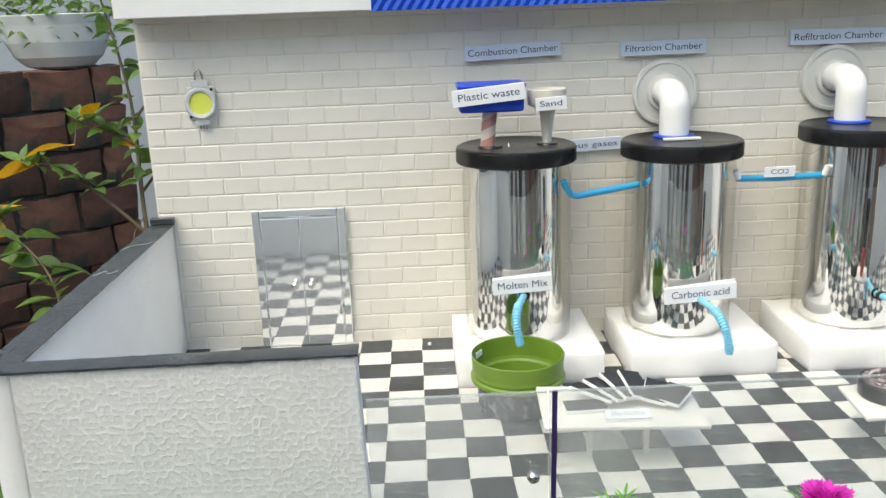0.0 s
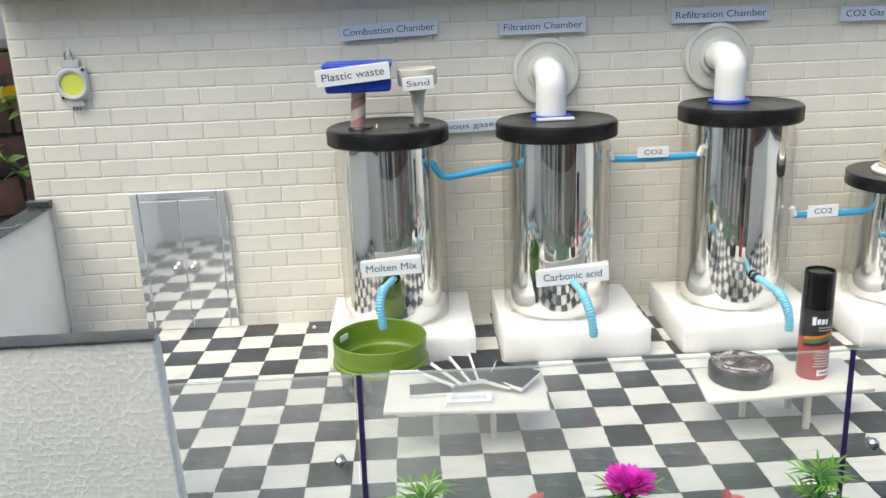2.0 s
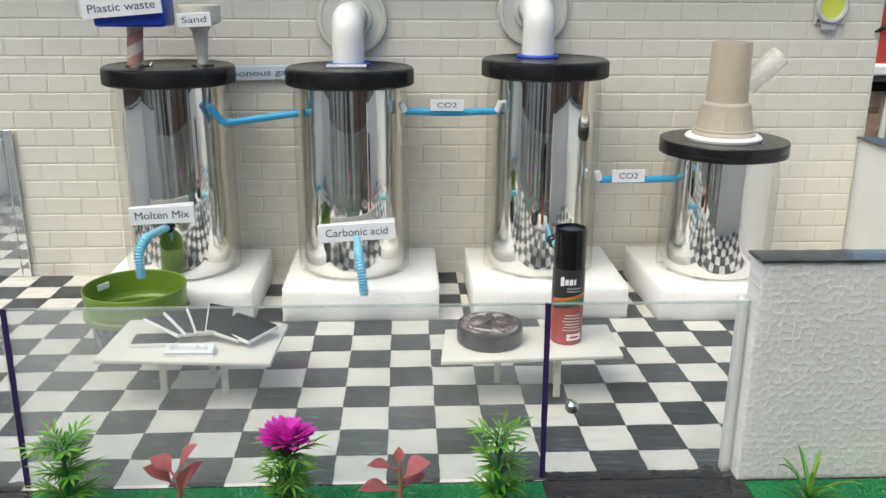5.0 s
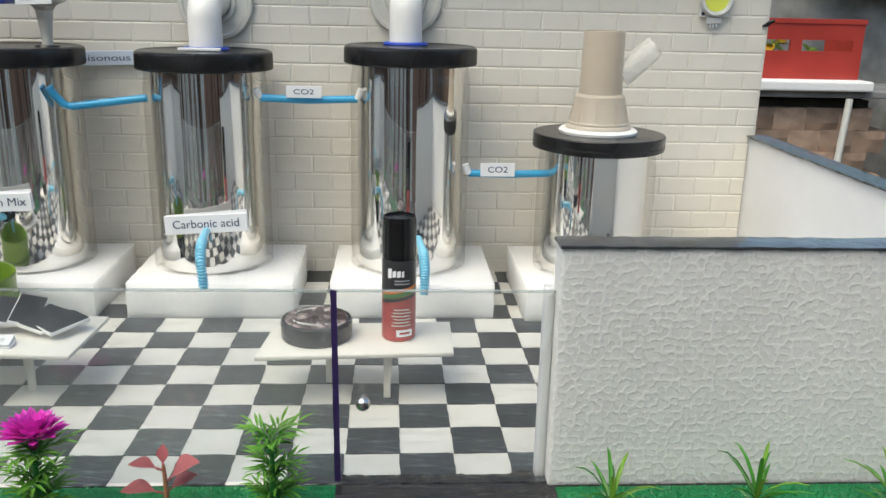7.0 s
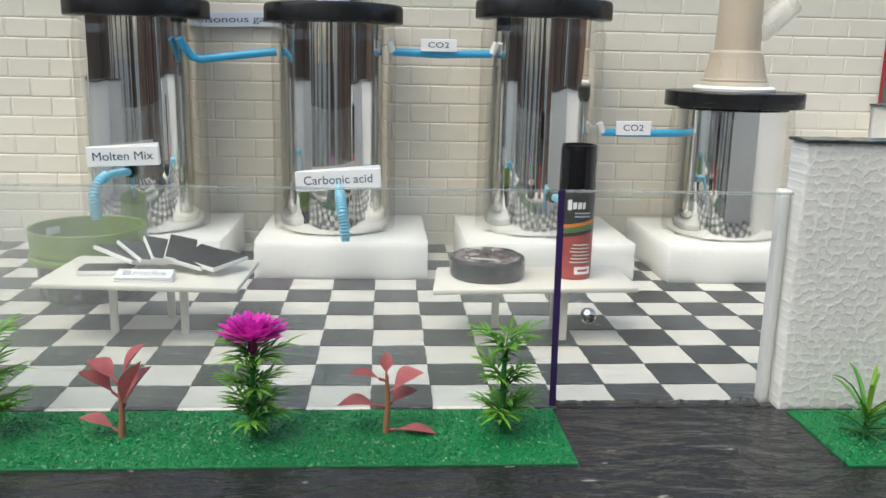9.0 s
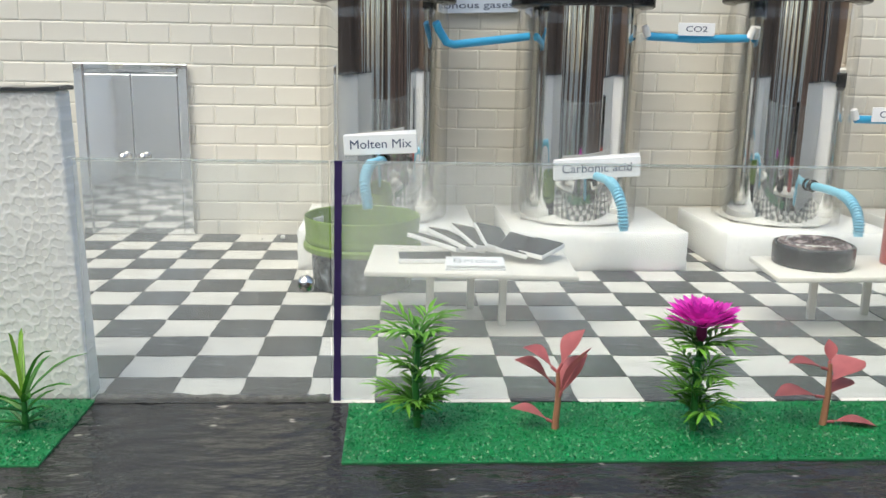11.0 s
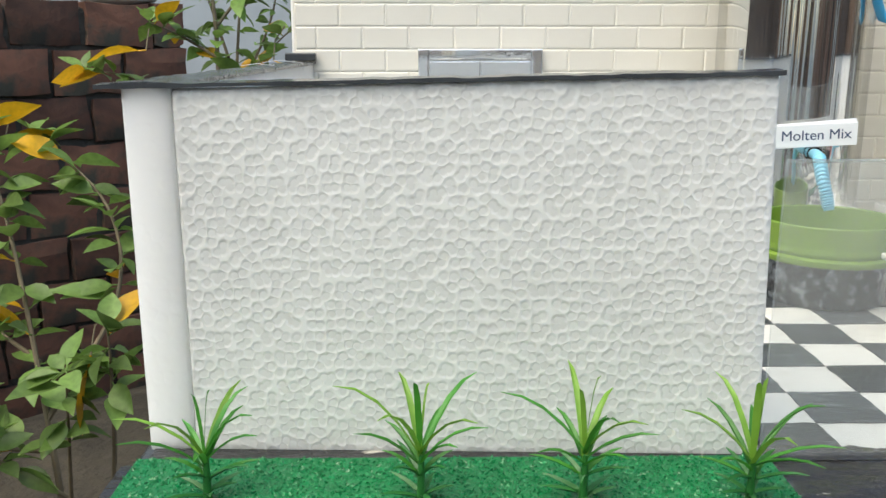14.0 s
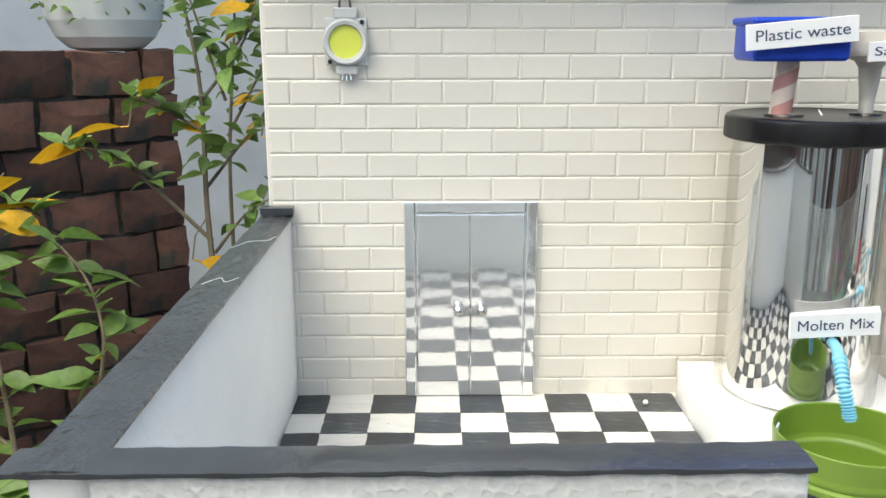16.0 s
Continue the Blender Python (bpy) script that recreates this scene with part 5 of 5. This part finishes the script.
for k, (x, y, z, ry, rz, sc) in enumerate(((-0.497, 1.45, -0.035, 20, 15, 1.3), (-0.585, 1.49, 0.150, 5, 190, 1.2), (-0.575, 1.165, -0.205, 75, 200, 1.6), (-0.40, 1.50, 0.135, 25, 10, 1.1), (-0.84, 1.56, 0.015, -5, 20, 1.2))):
    tw = thing("leaf_sprig", "single yellow leaf on a thin twig", "leaf", (x, y, z))
    part("twig", tube([(0, 0, 0), (0.0, 0.02, 0.03), (0.01, 0.05, 0.05)], [0.0012, 0.0012, 0.0016], 5), M_BARK, tw)
    part("leaf", YELLOWS[k % 4], None, tw, at=pose(0, 0, 0, 25 - 12 * k, ry, rz) @ Matrix.Diagonal((sc, sc, sc, 1)))

# planter on the brick wall
pl = thing("planter", "white oval planter of small trailing plants on the brick wall", "planter", (-0.86, 2.18, 0.244))
bm = lathe([(0, 0), (0.045, 0), (0.070, 0.008), (0.092, 0.030), (0.106, 0.065), (0.112, 0.105), (0.118, 0.128), (0.110, 0.130), (0.098, 0.09), (0, 0.085)], 40)
bmesh.ops.scale(bm, vec=(1.15, 0.75, 1), verts=bm.verts)
part("pot", bm, M_PLANTER, pl)
rng = random.Random(31)
for k in range(240):
    a, rr = rng.uniform(0, 6.28), math.sqrt(rng.random()) * 0.118
    x, y = 1.2 * rr * math.cos(a), 0.8 * rr * math.sin(a)
    z = rng.uniform(0.10, 0.19) if rr < 0.095 else rng.uniform(0.06, 0.16)
    s = rng.uniform(0.8, 1.5)
    part("leaf", SMALL[rng.randrange(4)], None, pl, at=Matrix.Translation((x, y, z)) @ pose(0, 0, 0, rng.uniform(-60, 60), rng.uniform(-60, 40), rng.uniform(0, 360)) @ Matrix.Diagonal((s, s, s, 1)))

# far side: crate, ledge, stacked bricks, grey wall
grey = tagged(part("cement_wall", box(1.2, 5.5, 3.55, 3.75, -0.62, 0.62, 0.01), M_GREYWALL), "rough dark grey cement wall", "wall", kind="structure")
ledge = tagged(part("ledge", box(1.25, 2.06, 2.92, 3.28, -0.006, 0.028, 0.006), M_WHITE), "white slab laid on stacked bricks", "ledge", kind="structure")
shelf = tagged(part("plank", box(1.2, 3.2, 2.95, 3.30, -0.030, -0.008, 0.004), M_GREYWALL), "long weathered grey plank on stacked bricks", "plank")
st = thing("brick_stack", "stack of brown bricks under the plank", "bricks", (1.25, 3.0, -0.62))
STACKED = []
for i in range(3):
    me = CLAY[i].copy()
    me.materials.clear()
    me.materials.append(M_STACKBRICK)
    STACKED.append(me)
for k in range(7):
    for j in range(7):
        part("brick", STACKED[(k * 3 + j) % 3], None, st, at=pose(0.10 + 0.118 * j + (0.06 if k % 2 else 0), 0.0, 0.038 + 0.0785 * k, 0, 0, 0) @ Matrix.Diagonal((0.83, 1.6, 0.88, 1)))
part("fill", box(0.02, 0.86, 0.03, 0.28, 0, 0.575), M_MORTAR, st)
post = tagged(part("metal_leg", tube([(1.955, 2.93, -0.62), (1.985, 2.93, -0.030)], 0.012, 8), M_DISC), "slim metal leg under the plank", "leg")
cr = thing("crate", "red plastic crate with hand slots standing on a white slab", "crate", (1.62, 3.0, 0.028))
bm = bmesh.new()
for x0, x1, z0, z1 in ((0, 0.42, 0, 0.095), (0, 0.42, 0.132, 0.200), (0, 0.03, 0.095, 0.132), (0.165, 0.205, 0.095, 0.132), (0.385, 0.42, 0.095, 0.132)):
    box(x0, x1, 0, 0.012, z0, z1, 0.0, bm=bm)
part("front_panel", bm, M_CRATE, cr)
part("side_panel", box(0, 0.012, 0.013, 0.25, 0, 0.2, 0.003), M_CRATE, cr)
part("side_panel", box(0.408, 0.42, 0.013, 0.25, 0, 0.2, 0.003), M_CRATE, cr)
part("back_panel", box(0.013, 0.407, 0.238, 0.25, 0, 0.04, 0.003), M_CRATE, cr)
part("bottom", box(0.013, 0.407, 0.013, 0.237, 0, 0.012, 0.003), M_CRATE, cr)
part("rim", box(-0.004, 0.424, -0.004, 0.000, 0.186, 0.203, 0.001), M_CRATE, cr)
shrub("shrub", "bushy green plant behind the crate", (1.72, 3.40, -0.62), [
    ([(1.72, 3.40, -0.62), (1.72, 3.38, 0.0), (1.74, 3.36, 0.40)], 0.012, 0.4),
    ([(1.72, 3.40, -0.1), (1.85, 3.36, 0.10), (1.95, 3.36, 0.20)], 0.009, 0.1),
    ([(1.72, 3.40, -0.3), (1.80, 3.34, -0.02), (1.88, 3.34, 0.12)], 0.008, 0.1),
    ([(1.72, 3.40, -0.3), (1.90, 3.35, -0.04), (2.02, 3.34, 0.10)], 0.008, 0.1),
    ([(1.72, 3.40, -0.3), (1.70, 3.33, -0.04), (1.76, 3.33, 0.14)], 0.008, 0.1),
    ([(1.72, 3.40, -0.1), (1.66, 3.36, 0.15), (1.62, 3.36, 0.45)], 0.009, 0.1),
], 25, yellow=0.12, every=0.022, size=1.25)
bm = bmesh.new()
rows = []
for i in range(25):
    x = 2.05 + 1.6 * i / 24
    rows.append([bm.verts.new((x, 3.40 + 0.02 * math.sin(i * 1.3), 0.335 + 0.012 * math.sin(i * 0.9))), bm.verts.new((x, 3.52 + 0.02 * math.sin(i), 0.44)), bm.verts.new((x, 3.60, 0.640)), bm.verts.new((x, 3.80, 0.640))])
for a, b2 in zip(rows, rows[1:]):
    for k in range(3):
        bm.faces.new((a[k], b2[k], b2[k + 1], a[k + 1]))
tagged(part("tarpaulin", bm, M_TARP), "green tarpaulin hung over the grey wall", "tarpaulin")

# behind the camera, unseen: boards added as streaks for the foil to mirror
fence = thing("fence", "fence of brown and grey upright boards added out of view", "fence", (-2.2, -1.35, -0.60), kind="structure")
rng = random.Random(77)
BOARD = finish("board", box(-0.07, 0.07, 0, 0.02, 0, 1.9, 0.004), M_WOOD)
PALE = finish("board", box(-0.05, 0.05, 0, 0.02, 0, 1.9, 0.004), M_PLANTER)
x = 0.0
while x < 5.2:
    part("board", PALE if rng.random() < 0.24 else BOARD, None, fence, at=(x, rng.uniform(-0.01, 0.02), 0.0))
    x += 0.144
# Unseen walls added to darken the surroundings that the foil mirrors.
for name, x0, x1 in (("wall_west", -3.5, -3.3), ("wall_east", 5.6, 5.8)):
    tagged(part(name, box(x0, x1, -2.4, 3.7, -0.62, 1.1, 0.01), M_UNSEEN_WALL), "plain brown wall added out of view for the foil to mirror", "wall", kind="structure")
for name, x0, x1 in (("wall_south_west", -3.3, -2.3), ("wall_south_east", 3.1, 5.6)):
    tagged(part(name, box(x0, x1, -1.45, -1.25, -0.62, 1.1, 0.01), M_UNSEEN_WALL), "plain brown wall added out of view for the foil to mirror", "wall", kind="structure")

# ---- painted squares of the floor and bricks of the foam wall ----
PITCH = 0.0332


def square_mesh(seed):
    """A hand-painted square with slightly wavering sides."""
    rng = random.Random(seed)
    h2 = PITCH / 2
    ring = []
    for k in range(24):
        s, u = divmod(k, 6)
        u = -1 + 2 * u / 6
        x, y = ((u, -1), (1, u), (-u, 1), (-1, -u))[s]
        ring.append((x * h2 + rng.uniform(-0.0004, 0.0004), y * h2 + rng.uniform(-0.0004, 0.0004)))
    bm = bmesh.new()
    lo = [bm.verts.new((x, y, 0.0)) for x, y in ring]
    hi = [bm.verts.new((x, y, 0.0005)) for x, y in ring]
    bm.faces.new(hi)
    for k in range(24):
        bm.faces.new((lo[k], lo[(k + 1) % 24], hi[(k + 1) % 24], hi[k]))
    return finish("black_square", bm, M_TILE, smooth=False)


SQUARES = [square_mesh(i) for i in range(8)]
rng = random.Random(2)
for row in range(12):
    for i in range(-3, 29):
        if (i + row) % 2:
            continue
        x, y = -0.168 + (i + 0.5) * PITCH, 0.4905 + (row + 0.5) * 0.0331
        if x < -0.26 or x > 0.777:
            continue
        part("black_square", SQUARES[rng.randrange(8)], None, floor, at=pose(x, y, 0.0001, 0, 0, rng.choice((0, 180)) + rng.uniform(-1.2, 1.2)))


def foam_brick(length):
    """One embossed foam brick with rounded edges, facing -y."""
    hh, dd = 0.0172, 0.0009
    bm = bmesh.new()
    rings = []
    for inset, y in ((0.0, 0.0), (0.0004, -dd * 0.55), (0.0010, -dd * 0.9), (0.0018, -dd)):
        x, z = length / 2 - inset, hh / 2 - inset
        rings.append([bm.verts.new(q) for q in ((-x, y, -z), (x, y, -z), (x, y, z), (-x, y, z))])
    for a, b2 in zip(rings, rings[1:]):
        for k in range(4):
            bm.faces.new((a[k], a[(k + 1) % 4], b2[(k + 1) % 4], b2[k]))
    bm.faces.new(rings[-1])
    return finish("brick", bm, M_BRICK_FOAM, smooth=False)


BX, BZ = 0.0365, 0.0176
cache, rest_v, rest_f, count = {}, [], [], 0
for row in range(-1, 20):
    z0 = 0.0128 + BZ * row
    zc = z0 + BZ / 2
    first = -0.0375 - 9 * BX + (0.0183 if row % 2 else 0.0)
    i = 0
    while True:
        x0 = first + i * BX
        i += 1
        x1 = x0 + BX
        x0, x1 = max(x0, -0.2735), min(x1, 0.7855)
        if x0 >= 0.785:
            break
        if x1 - x0 < 0.006:
            continue
        length = round(x1 - x0 - 0.0006, 4)
        if length not in cache:
            cache[length] = foam_brick(length)
        m = Matrix.Translation(((x0 + x1) / 2, BACK + 0.0017, zc)) @ (Matrix.Diagonal((1, 1, 0.76, 1)) if row == -1 else Matrix())
        if row == -1:
            m = Matrix.Translation((0, 0, 0.0022)) @ m
        if x0 < 0.40 and 0 <= row < 16 and count < 300:
            part("brick", cache[length], None, wall_back, at=m)
            count += 1
        else:
            k0 = len(rest_v)
            rest_v += [tuple(m @ v.co) for v in cache[length].vertices]
            rest_f += [[k0 + v for v in p.vertices] for p in cache[length].polygons]
me = bpy.data.meshes.new("bricks")
me.from_pydata(rest_v, [], rest_f)
me.materials.append(M_BRICK_FOAM)
tagged(part("bricks", me, None, wall_back, "remaining embossed foam bricks"), kind="stuff")
